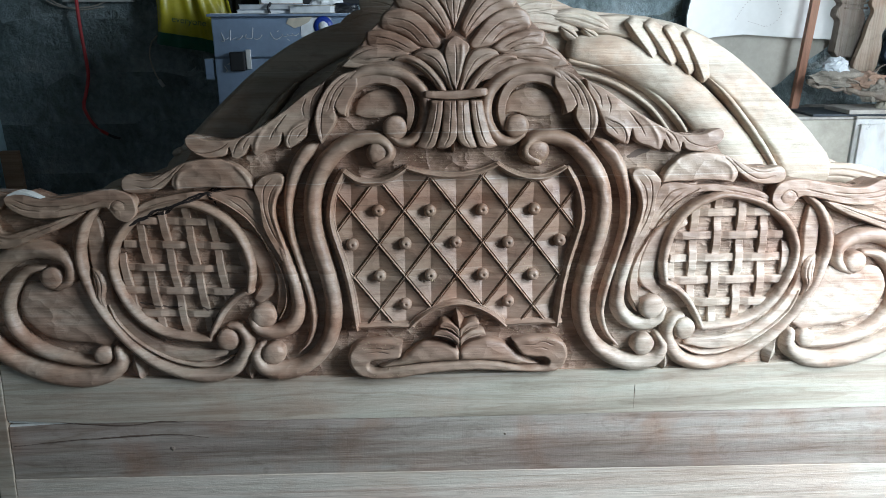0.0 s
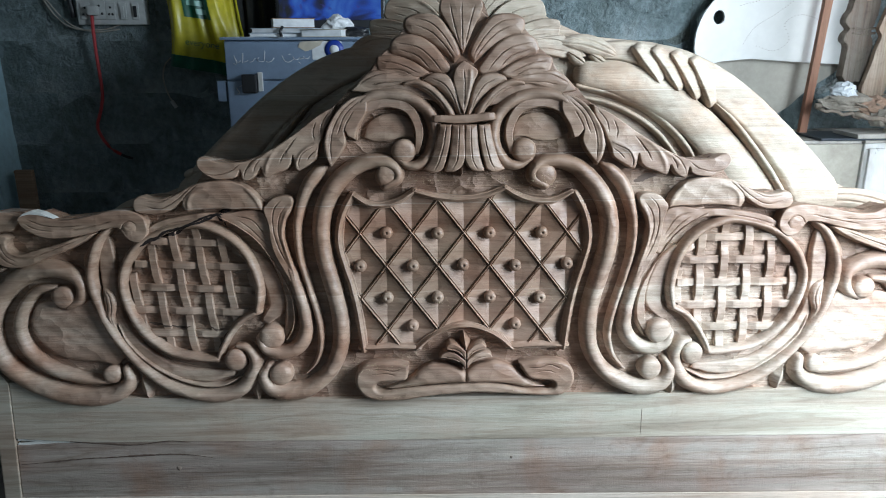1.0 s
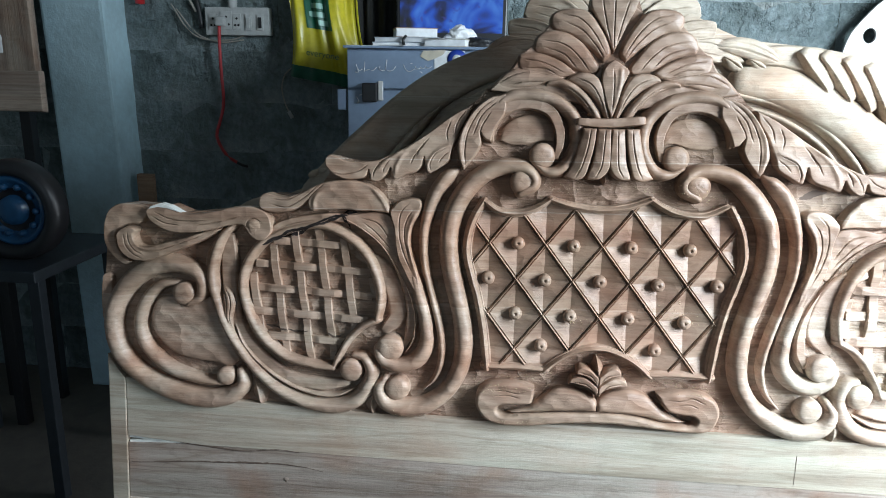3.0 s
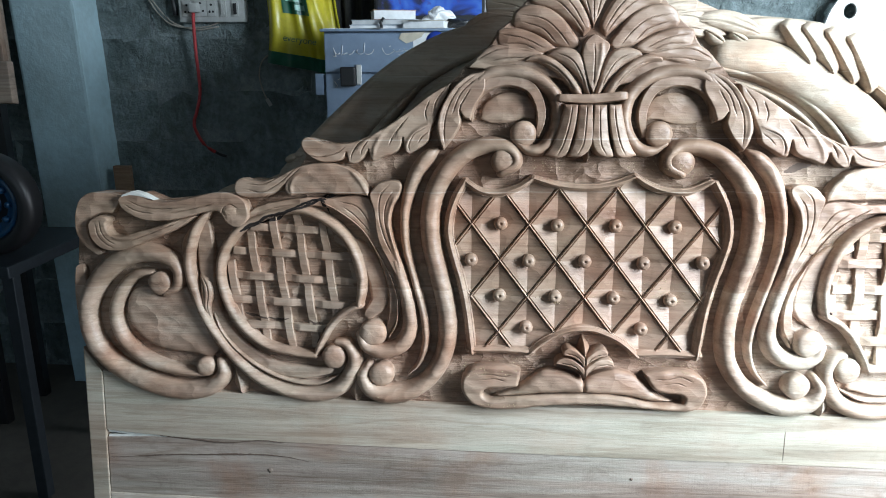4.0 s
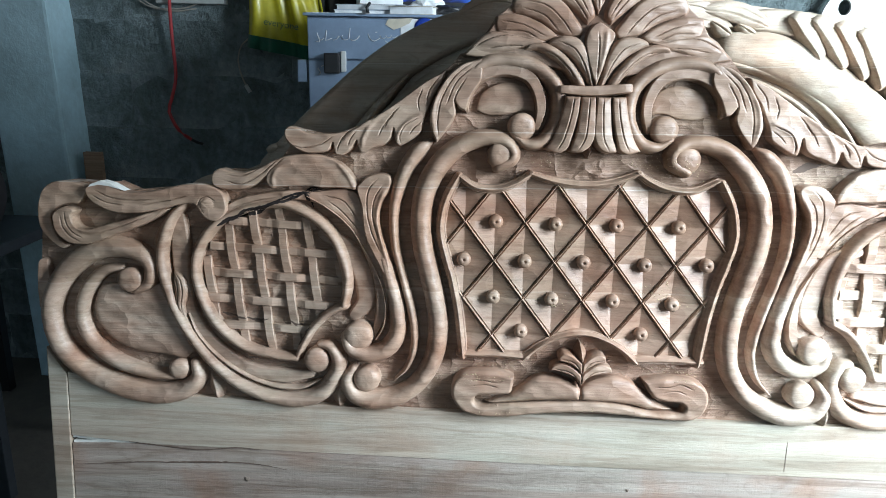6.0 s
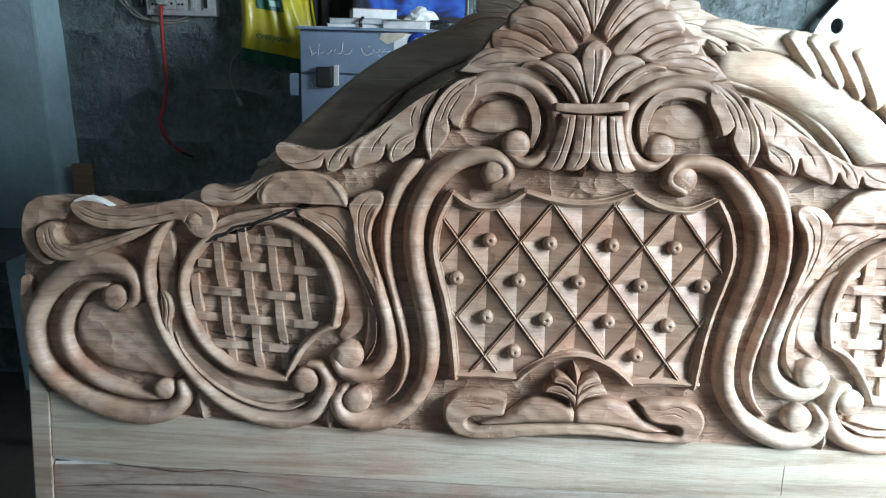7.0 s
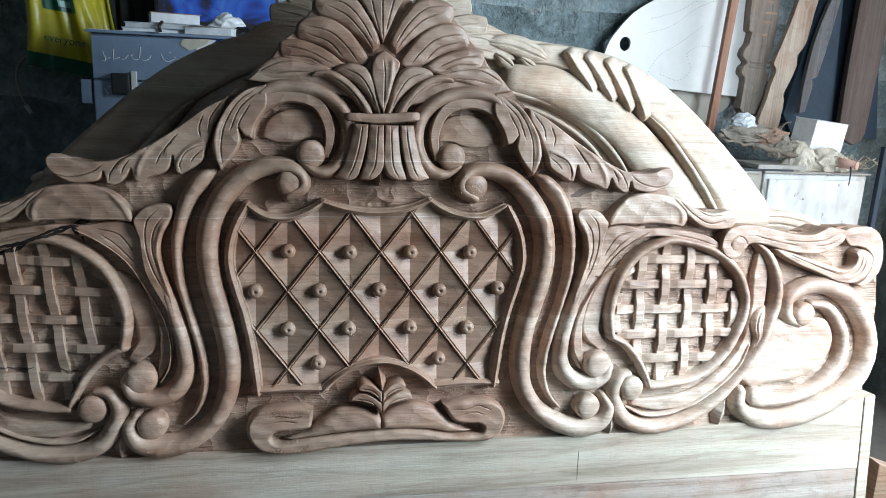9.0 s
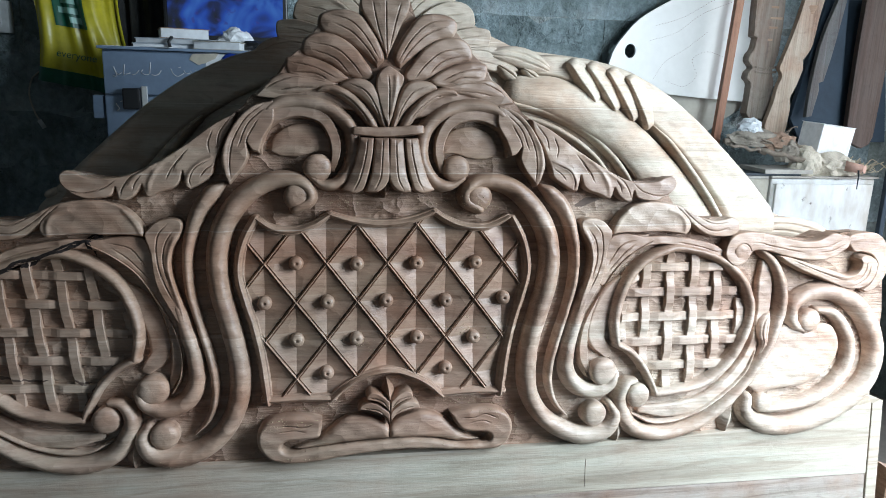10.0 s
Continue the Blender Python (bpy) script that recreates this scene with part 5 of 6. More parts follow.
ARCH = [(1.05, 0.0), (1.05, 0.98), (1.03, 1.05), (0.97, 1.085), (0.90, 1.10), (0.85, 1.121), (0.814, 1.155), (0.742, 1.227), (0.659, 1.308), (0.573, 1.37), (0.483, 1.415), (0.42, 1.431), (0.345, 1.437), (0.27, 1.445), (0.20, 1.475), (0.15, 1.51)]
ARCH = [(x, max(0.0, z - 0.0217)) for x, z in ARCH]
part("board", slab("board", ARCH + [(2 * BACK_MID - x, z) for x, z in ARCH[::-1]], 0.0, 0.045, BACK_WOOD, 0.004), back_board)
back_pair("arch_band", [(0.31, 1.412, 0.04), (0.365, 1.408, 0.05), (0.466, 1.383, 0.068), (0.544, 1.346, 0.075), (0.62, 1.292, 0.08), (0.696, 1.219, 0.088), (0.754, 1.155, 0.10), (0.795, 1.095, 0.12)], 0.046, "flat")
back_pair("arch_band", [(0.27, 1.362, 0.055), (0.345, 1.351, 0.072), (0.436, 1.31, 0.074), (0.502, 1.268, 0.076), (0.564, 1.211, 0.082), (0.617, 1.15, 0.09), (0.66, 1.09, 0.1)], 0.056, "dome")
back_pair("arch_bead", [(0.25, 1.337, 0.014), (0.335, 1.318, 0.018), (0.405, 1.288, 0.018), (0.458, 1.25, 0.018), (0.498, 1.207, 0.016), (0.522, 1.17, 0.012)], 0.036, "round")
back_pair("arch_bead", [(0.25, 1.315, 0.012), (0.325, 1.298, 0.014), (0.39, 1.267, 0.014), (0.44, 1.229, 0.014), (0.48, 1.18, 0.012)], 0.030, "round")
back_pair("arch_bead", [(0.556, 1.296, 0.008), (0.600, 1.252, 0.020), (0.650, 1.193, 0.022), (0.694, 1.134, 0.022), (0.728, 1.080, 0.018)], 0.066)
for pts in ([(0.378, 1.414, 0.028), (0.400, 1.391, 0.040), (0.428, 1.350, 0.026)], [(0.418, 1.408, 0.030), (0.446, 1.378, 0.041), (0.472, 1.333, 0.026)], [(0.460, 1.399, 0.030), (0.488, 1.363, 0.041), (0.512, 1.315, 0.026)], [(0.502, 1.387, 0.030), (0.526, 1.351, 0.041), (0.546, 1.300, 0.026)]):
    part("rope_twist", carve("rope_twist", [(x, z - 0.0217, w) for x, z, w in pts], 0.064, "tooth", 0.0, BACK_WOOD), back_board)
back_pair("crest_leaf", [(0.215, 1.43, 0.02), (0.26, 1.428, 0.036), (0.30, 1.416, 0.036), (0.345, 1.396, 0.008)], 0.046, "leaf")
back_pair("crest_leaf", [(0.23, 1.405, 0.012), (0.25, 1.392, 0.024), (0.27, 1.378, 0.006)], 0.044, "leaf1")
back_pair("crest_leaf", [(0.28, 1.40, 0.012), (0.298, 1.388, 0.022), (0.318, 1.376, 0.006)], 0.044, "leaf1")
SHELL_MID = 0.005


def back_place(line):
    return [(SHELL_MID + 1.2 * (q[0] - MID), 1.453 + 1.2 * (q[1] - 1.385)) for q in line]


def back_other(line):
    return [(2 * SHELL_MID - x, z) for x, z in line]


for outline, high, cuts, ribs in SHELL[::-1]:
    o, c, r = back_place(outline), [back_place(g) for g in cuts], [back_place(g) for g in ribs]
    part("shell_lobe", relief("shell_lobe", o, high, c, r, (0.10, 0.14), 0.0, BACK_WOOD), back_board)
    part("shell_lobe", relief("shell_lobe", back_other(o), high, [back_other(g) for g in c], [back_other(g) for g in r], (-0.10, 0.14), 0.0, BACK_WOOD), back_board)
part("shell_lobe", relief("shell_lobe", back_place(CROWN), 0.05, [back_place(g) for g in CROWN_CUTS], (), (0, 0.1), 0.0, BACK_WOOD), back_board)
back_pair("shoulder_leaf", [(1.0, 1.05, 0.03), (0.95, 1.07, 0.05), (0.88, 1.085, 0.045), (0.80, 1.08, 0.04), (0.74, 1.06, 0.02)], 0.036, "leaf")
back_pair("shoulder_leaf", [(0.86, 1.10, 0.012), (0.80, 1.125, 0.036), (0.74, 1.16, 0.044), (0.69, 1.20, 0.02)], 0.04, "leaf")
for dx, dz in ((0.0, 0.0), (0.02, -0.014), (0.042, -0.022)):
    part("berry", carve("berry", [(2 * BACK_MID - 0.775 - dx, 1.153 + dz, 0.02), (2 * BACK_MID - 0.782 - dx, 1.150 + dz, 0.02)], 0.05, "round", 0.0, BACK_WOOD), back_board)

# ---- the workshop ----
WALL_Y = 1.66


def structure(name, made, label, category):
    return tagged(new(name, made), label, category, kind="structure")


structure("floor", box("floor", (-3.4, -4.2, -0.12), (2.6, 2.1, -0.001), FLOOR, 0), "dusty dark concrete workshop floor", "floor")
structure("ceiling", box("ceiling", (-3.4, -4.2, 2.9), (2.6, 2.1, 3.02), CEILING, 0), "plain sooty concrete ceiling", "ceiling")
wall_north = structure("wall_north", box("wall_north", (-3.4, WALL_Y + 0.006, 0), (2.6, WALL_Y + 0.2, 2.9), CEMENT, 0), "grey cement block wall, stained and rough", "wall")
structure("wall_west", box("wall_west", (-3.4, -4.2, 0), (-3.22, WALL_Y, 2.9), CEMENT, 0), "plain grey cement wall", "wall")
# unseen wall and lintel around the added side opening
structure("wall_east", box("wall_east", (2.42, 1.2, 0), (2.6, WALL_Y, 2.9), CEMENT, 0), "unseen plain grey cement wall beside the added opening", "wall")
structure("wall_east", box("wall_east", (2.42, 0.08, 2.2), (2.6, 1.2, 2.9), CEMENT, 0), "unseen plain grey cement lintel over the added opening", "wall")
# unseen walls, set in to hold the doorway lamp close to the board
structure("wall_east", box("wall_east", (1.50, 0.08, 0), (2.6, 0.16, 2.9), CEMENT, 0), "unseen plain grey cement wall beside the doorway", "wall")
structure("wall_east", box("wall_east", (1.50, -4.2, 0), (1.66, -1.45, 2.9), CEMENT, 0), "unseen plain grey cement wall beside the doorway", "wall")
structure("wall_east", box("wall_east", (1.50, -1.45, 2.4), (1.66, 0.08, 2.9), CEMENT, 0), "unseen plain grey cement lintel over the doorway", "wall")
structure("wall_south", box("wall_south", (-3.22, -4.2, 0), (1.50, -4.05, 0.9), CEMENT, 0), "low cement wall of the shop front", "wall")
structure("wall_south", box("wall_south", (-3.22, -4.2, 2.85), (1.50, -4.05, 2.9), CEMENT, 0), "lintel of the shop front", "wall")
structure("pillar", slab("pillar", [(-1.942, 0.0), (-1.692, 0.0), (-1.772, 2.9), (-2.023, 2.9)], 1.50, WALL_Y + 0.01, PILLAR, 0.012), "bluish-grey cement pillar with a worn pale edge", "pillar")


def wheel_machine():
    m = thing("machine", "dark bench machine with a blue-rimmed wheel", "machine")
    x, y, z = -1.676, 0.80, 0.911
    ring = part("wheel", revolve("wheel", [(0.154, -0.04), (0.156, 0.0), (0.152, 0.016), (0.140, 0.026), (0.124, 0.026), (0.112, 0.018), (0.106, 0.006), (0.106, -0.01)], BLACK, 40, (x, y, z)), m)
    part("rim", revolve("rim", [(0.107, 0.004), (0.102, 0.012), (0.094, 0.010), (0.084, -0.004), (0.060, -0.012), (0.046, -0.010), (0.042, 0.012), (0.030, 0.018), (0.012, 0.019), (0.001, 0.019)], BLUE_PLASTIC, 36, (x, y, z)), ring, "blue rim")
    for k in range(10):
        w = 2 * math.pi * k / 10
        part("rim_bolt", revolve("rim_bolt", [(0.011, -0.008), (0.010, 0.006), (0.005, 0.010), (0.001, 0.010)], BLUE_PLASTIC, 8, (x + 0.074 * math.cos(w), y, z + 0.074 * math.sin(w))), ring)
    part("bed", box("bed", (-2.177, 0.66, 0.727), (-1.533, 1.15, 0.762), DARK_STEEL, 0.004), m)
    for lx in (-2.1, -1.58):
        for ly in (0.69, 1.08):
            part("leg", box("leg", (lx, ly, 0.0), (lx + 0.035, ly + 0.035, 0.727), DARK_STEEL, 0.003), m)
    part("guard", box("guard", (-2.035, 0.9, 0.751), (-1.790, 1.1, 0.926), DARK_STEEL, 0.01), m)


wheel_machine()

cupboard = thing("cupboard", "dull grey-brown wooden cupboard with rough lower board", "cupboard")
part("door", box("door", (-2.245, 1.085, 1.299), (-1.746, 1.11, 2.167), OLD_LEG, 0.003), cupboard)
part("rail", box("rail", (-2.240, 1.07, 1.185), (-1.730, 1.11, 1.316), GREY_WOOD, 0.004, 0.004), cupboard, "rough-sawn rail")
part("side", box("side", (-2.243, 1.11, 1.186), (-1.95, 1.42, 2.190), GREY_WOOD, 0.003), cupboard)
for lx in (-2.22, -2.02):
    for ly in (1.13, 1.36):
        part("post", box("post", (lx, ly, 0.0), (lx + 0.04, ly + 0.04, 1.19), BLACK, 0.003), cupboard)
part("label", box("label", (-1.870, 1.084, 1.374), (-1.850, 1.085, 1.430), PAPER, 0), cupboard, "small white paper label")

offcut = thing("wood_offcut", "short brown wood offcut leaning on the wall", "wood")
part("board", box("board", (-1.670, 1.52, 0), (-1.603, 1.545, 0.919), BROWN_WOOD, 0.003), offcut)


def steel_cabinet():
    c = thing("cabinet", "blue-grey painted steel cabinet with chalk writing", "cabinet")
    part("body", box("body", (-0.704, 1.075, 0), (-0.195, 1.6, 1.404), STEEL, 0.004), c)
    part("top", box("top", (-0.712, 1.052, 1.404), (-0.187, 1.61, 1.412), STEEL, 0.002), c)
    door = part("door", box("door", (-0.701, 1.06, 1.284), (-0.199, 1.075, 1.398), STEEL, 0.003), c)
    part("door", box("door", (-0.701, 1.06, 0.08), (-0.199, 1.075, 1.279), STEEL, 0.003), c)
    latch = part("latch", box("latch", (-0.651, 1.036, 1.243), (-0.605, 1.06, 1.301), BLACK, 0.005), c, "black steel latch")
    part("latch_plate", box("latch_plate", (-0.603, 1.052, 1.248), (-0.588, 1.06, 1.307), WHITE_STEEL, 0.002), latch, "pale worn latch plate")
    part("hinge", box("hinge", (-0.735, 1.066, 1.216), (-0.708, 1.082, 1.280), STEEL, 0.002), c)
    part("sticker", box("sticker", (-0.429, 1.058, 1.344), (-0.337, 1.06, 1.400), PAPER, 0), door, "white printed sticker")
    part("sticker_ring", revolve("sticker_ring", [(0.030, 0.0), (0.030, 0.0008), (0.014, 0.0009)], BLUE_PRINT, 24, (-0.360, 1.057, 1.374)), door, "blue printed ring")
    part("sticker_dot", revolve("sticker_dot", [(0.015, 0.0), (0.015, 0.0006), (0.001, 0.0007)], PAPER, 20, (-0.360, 1.056, 1.374)), door)
    torn = [(-0.464, 1.399), (-0.473, 1.383), (-0.449, 1.369), (-0.430, 1.375), (-0.403, 1.388), (-0.394, 1.402)]
    part("torn_label", slab("torn_label", torn, 1.057, 1.0596, BUFF_PAPER), door, "torn buff paper label")
    marks = ([(-0.437, 1.354), (-0.444, 1.348), (-0.454, 1.349), (-0.457, 1.355)], [(-0.457, 1.349), (-0.467, 1.346), (-0.472, 1.353)], [(-0.472, 1.347), (-0.483, 1.344), (-0.489, 1.353)], [(-0.489, 1.345), (-0.504, 1.337), (-0.516, 1.341), (-0.524, 1.357)], [(-0.503, 1.360), (-0.497, 1.362)], [(-0.474, 1.338), (-0.466, 1.333)], [(-0.549, 1.351), (-0.556, 1.341), (-0.566, 1.337), (-0.575, 1.339)], [(-0.576, 1.372), (-0.580, 1.341)], [(-0.582, 1.340), (-0.592, 1.338), (-0.602, 1.344), (-0.597, 1.351)], [(-0.608, 1.349), (-0.617, 1.339), (-0.626, 1.337)], [(-0.630, 1.342), (-0.643, 1.337)], [(-0.645, 1.364), (-0.648, 1.334)], [(-0.653, 1.342), (-0.662, 1.336), (-0.668, 1.345)], [(-0.673, 1.357), (-0.666, 1.332), (-0.676, 1.333)], [(-0.673, 1.258), (-0.665, 1.244), (-0.671, 1.239)], [(-0.663, 1.262), (-0.652, 1.267), (-0.643, 1.264)])
    for line in marks:
        pts = curve_points(line, 0.004)
        part("chalk_mark", tube("chalk_mark", [(x, 1.0592, z) for x, z in pts], 0.0012, CHALK, 5), door)


steel_cabinet()


def book(lo, hi, turn, cover, label):
    cx, cy = (lo[0] + hi[0]) / 2, (lo[1] + hi[1]) / 2
    dx, dy, dz = (hi[0] - lo[0]) / 2, (hi[1] - lo[1]) / 2, hi[2] - lo[2]
    b = thing("book", label, "book", m=pose(cx, cy, lo[2], 0, 0, turn))
    part("page_block", box("page_block", (-dx + 0.003, -dy + 0.002, 0.002), (dx - 0.003, dy - 0.002, dz - 0.002), PAPER, 0.001), b)
    part("cover", box("cover", (-dx, -dy, 0.0), (dx, dy, 0.002), cover, 0.0006), b)
    part("cover", box("cover", (-dx, -dy, dz - 0.002), (dx, dy, dz), cover, 0.0006), b)


book((-0.640, 1.10, 1.4125), (-0.424, 1.26, 1.424), 8, GREY_PAPER, "thick sheaf of grey-white papers on the cabinet")
book((-0.618, 1.10, 1.4245), (-0.410, 1.24, 1.440), -9, GREY_PAPER, "grey account book lying on papers")
book((-0.575, 1.13, 1.4405), (-0.440, 1.25, 1.470), 14, BROWN_COVER, "thick buff book with brown covers on the stack")
book((-0.462, 1.08, 1.4125), (-0.330, 1.18, 1.436), -6, BUFF_PAPER, "bundle of buff receipts on the cabinet")
for x, y, z, turn in ((-0.66, 1.10, 1.4122, 12), (-0.40, 1.10, 1.4362, 20), (-0.55, 1.085, 1.4122, -25), (-0.30, 1.12, 1.4122, 33)):
    sheet = tagged(new("paper_sheet", box("paper_sheet", (-0.05, -0.035, 0.0), (0.05, 0.035, 0.0012), PAPER, 0, 0.0006)), "loose white paper sheet on the steel cabinet", "paper")
    sheet.matrix_world = pose(x, y, z, 0, 0, turn)
clip = thing("strap", "dark strap lying over the papers", "strap")
part("band", tube("band", [(-0.528, 1.094, 1.4135), (-0.531, 1.088, 1.43), (-0.524, 1.10, 1.4435)], 0.005, BLACK, 6), clip)


def crumple(name, centre, size, mat, label, category, seed, cuts=3):
    """A crumpled sheet or rag: a ball of random folds pressed on its support."""
    rng = random.Random(seed)
    bm = bmesh.new()
    bmesh.ops.create_icosphere(bm, subdivisions=cuts, radius=1.0)
    shift = Vector((seed * 1.7, seed * 0.9, seed * 0.3))
    for v in bm.verts:
        d = v.co.normalized()
        q = d + 0.35 * noise.noise_vector(d * 1.3 + shift)
        crease = 0.48 * abs(noise.noise(q * 1.5 + shift)) + 0.22 * abs(noise.noise(q * 2.9 - shift))
        r = 1.08 - crease + 0.20 * noise.noise(d * 1.1 - shift)
        v.co = Vector((d.x * r * size[0], d.y * r * size[1], max(d.z * r, -0.55) * size[2]))
    low = min(v.co.z for v in bm.verts)
    for v in bm.verts:
        v.co += Vector((centre[0], centre[1], centre[2] - low))
    return tagged(part(name, from_bm(name, bm, mat)), label, category)


crumple("paper", (-0.362, 1.21, 1.4125), (0.055, 0.035, 0.046), PAPER, "crumpled white paper on the steel cabinet", "paper", 13, 4)
crumple("paper", (-0.329, 1.25, 1.4125), (0.03, 0.03, 0.03), PAPER, "crumpled white paper on the steel cabinet", "paper", 5)
crumple("pouch", (-0.305, 1.16, 1.4125), (0.05, 0.03, 0.022), BLACK, "small black pouch on the steel cabinet", "pouch", 9)


def monitor():
    m = thing("monitor", "dark flat monitor with a blue picture lit", "monitor")
    part("case", box("case", (-0.618, 1.5, 1.443), (-0.218, 1.535, 1.774), BLACK, 0.006), m)
    part("screen", box("screen", (-0.605, 1.497, 1.472), (-0.234, 1.5, 1.758), SCREEN, 0), m, "glowing deep blue screen")
    part("stand", box("stand", (-0.489, 1.48, 1.4125), (-0.331, 1.58, 1.445), BLACK, 0.004), m)


monitor()


def carrier_bag():
    b = thing("carrier_bag", "yellow plastic carrier bag with green print, hanging", "bag")

    def at(u, v, lift=0.0):
        """u across, v up, both 0 to 1."""
        x = -1.024 + 0.236 * u + 0.012 * math.sin(5 * v + 2 * u) + (u - 0.5) * 0.05 * (1 - v) + 0.02 * (1 - v)
        z = 1.312 + 0.455 * v - 0.055 * u * (1 - v)
        fold = 0.005 * math.sin(31 * u + 9 * v * (u - 0.4)) + 0.016 * math.sin(9 * u + 2.5 * v) + 0.006 * math.sin(23 * u - 4 * v) + 0.03 * math.sin(math.pi * u) * math.sin(math.pi * min(1, v * 1.3))
        return (x, 1.54 - fold - lift, z)

    def patch(name, u0, u1, v0, v1, lift, mat, n=24, back=False):
        verts, faces = [], []
        for i in range(n + 1):
            for j in range(n + 1):
                verts.append(at(u0 + (u1 - u0) * i / n, v0 + (v1 - v0) * j / n, lift))
        for i in range(n):
            for j in range(n):
                a = i * (n + 1) + j
                faces.append((a, a + n + 1, a + n + 2, a + 1))
        if back:
            o = len(verts)
            verts += [(x, 1.60 - 0.15 * (1.54 - y), z) for x, y, z in verts[:o]]
            faces += [tuple(o + k for k in f[::-1]) for f in faces]
            ring = [i * (n + 1) for i in range(n + 1)] + [n * (n + 1) + j for j in range(1, n + 1)] + [i * (n + 1) + n for i in range(n - 1, -1, -1)] + list(range(n - 1, 0, -1))
            faces += [(p, q, o + q, o + p) for p, q in zip(ring, ring[1:] + ring[:1])]
        return mesh_of(name, verts, faces, mat, True)

    body = part("bag_body", patch("bag_body", 0, 1, 0, 1, 0, YELLOW, 32, True), b)
    part("printed_panel", patch("printed_panel", 0.24, 0.66, 0.40, 0.64, 0.003, GREEN, 30), body, "dark green printed panel")
    for v0, u0, u1 in ((0.555, 0.34, 0.54), (0.49, 0.30, 0.56), (0.43, 0.44, 0.6)):
        part("printed_bar", patch("printed_bar", u0, u1, v0, v0 + 0.04, 0.005, PALE_GREEN, 16), body)
    part("bottom_band", patch("bottom_band", -0.004, 1.004, -0.004, 0.095, 0.003, GREEN, 44), body, "dark green bottom band")
    text = bpy.data.curves.new("slogan", "FONT")
    text.body, text.size, text.extrude = "everyone", 0.033, 0.0004
    text.materials.append(GREEN)
    ob = new("slogan", text)
    ob.matrix_world = pose(-0.955, 1.492, 1.388, 90, 8, 0)
    ob.parent = b
    for hx in (-0.96, -0.87):
        part("handle", tube("handle", [(hx, 1.57, 1.755), (hx + 0.01, 1.58, 1.86), (-0.916, 1.6, 1.936)], 0.006, YELLOW, 6), b)
    part("nail", tube("nail", [(-0.916, 1.59, 1.935), (-0.914, 1.675, 1.935)], 0.003, DARK_STEEL, 6), b)


carrier_bag()


# black folded sheet added to fill the dark recess beside the monitor
cloth = thing("dark_cloth", "black folded sheet filling the dark area on the wall", "cloth")
verts, faces = [], []
for i in range(31):
    for j in range(21):
        u, v = i / 30, j / 20
        verts.append((-0.800 + 0.214 * u, 1.635 - 0.014 * math.sin(26 * u + 2 * v) - 0.006 * math.sin(61 * u), 1.30 + 0.75 * v))
for i in range(30):
    for j in range(20):
        a = i * 21 + j
        faces.append((a, a + 21, a + 22, a + 1))
part("drape", mesh_of("drape", verts, faces, BLACK_SHEET, True), cloth)


def socket_board():
    s = thing("socket_board", "white electrical switchboard with sockets on wall", "socket")
    body = part("plate", box("plate", (-1.389, 1.622, 1.459), (-1.134, 1.672, 1.563), WHITE_PLASTIC, 0.004), s)
    for k, (w, h) in enumerate(((0.038, 0.06), (0.05, 0.07), (0.036, 0.062), (0.028, 0.06), (0.028, 0.06))):
        x = -1.373 + k * 0.048
        unit = part("socket", box("socket", (x, 1.616, 1.478), (x + w * 0.92, 1.622, 1.478 + h), WHITE_PLASTIC, 0.002), body)
        if k < 3:
            for dx, dz in ((0.3, 0.3), (0.7, 0.3), (0.5, 0.7)):
                part("pin_hole", revolve("pin_hole", [(0.0045, 0.0), (0.0045, 0.0006), (0.0005, 0.0007)], BLACK, 10, (x + w * 0.92 * dx, 1.6158, 1.478 + h * dz)), unit)
        else:
            part("switch", box("switch", (x + 0.007, 1.611, 1.486), (x + 0.019, 1.616, 1.526), BLACK if k == 4 else WHITE_PLASTIC, 0.001), unit)
    lamp = thing("bulb_holder", "white bulb holder above the switchboard", "bulb holder")
    part("cap", revolve("cap", [(0.012, 0.0), (0.017, 0.008), (0.018, 0.03), (0.013, 0.05), (0.008, 0.062), (0.001, 0.066)], WHITE_PLASTIC, 16, (-1.281, 1.635, 1.556), "z"), lamp)
    plug = thing("plug", "white plug with red cord in the socket", "plug")
    part("plug_body", box("plug_body", (-1.337, 1.585, 1.492), (-1.301, 1.615, 1.527), WHITE_PLASTIC, 0.006), plug)
    line = curve_points([(-1.325, 1.498), (-1.330, 1.441), (-1.334, 1.336), (-1.336, 1.202), (-1.360, 1.115), (-1.374, 1.066), (-1.341, 0.995), (-1.295, 0.962)], 0.02)
    part("cord", tube("cord", [(x, 1.60 + 0.03 * min(1, (1.50 - z) * 3), z) for x, z in line], 0.0065, RED_CORD, 8), plug, "red rubber cord")
    part("cord_end", tube("cord_end", [(-1.295, 1.63, 0.962), (-1.274, 1.635, 0.950), (-1.254, 1.64, 0.944)], 0.006, BLACK, 8), plug, "black taped cord end")


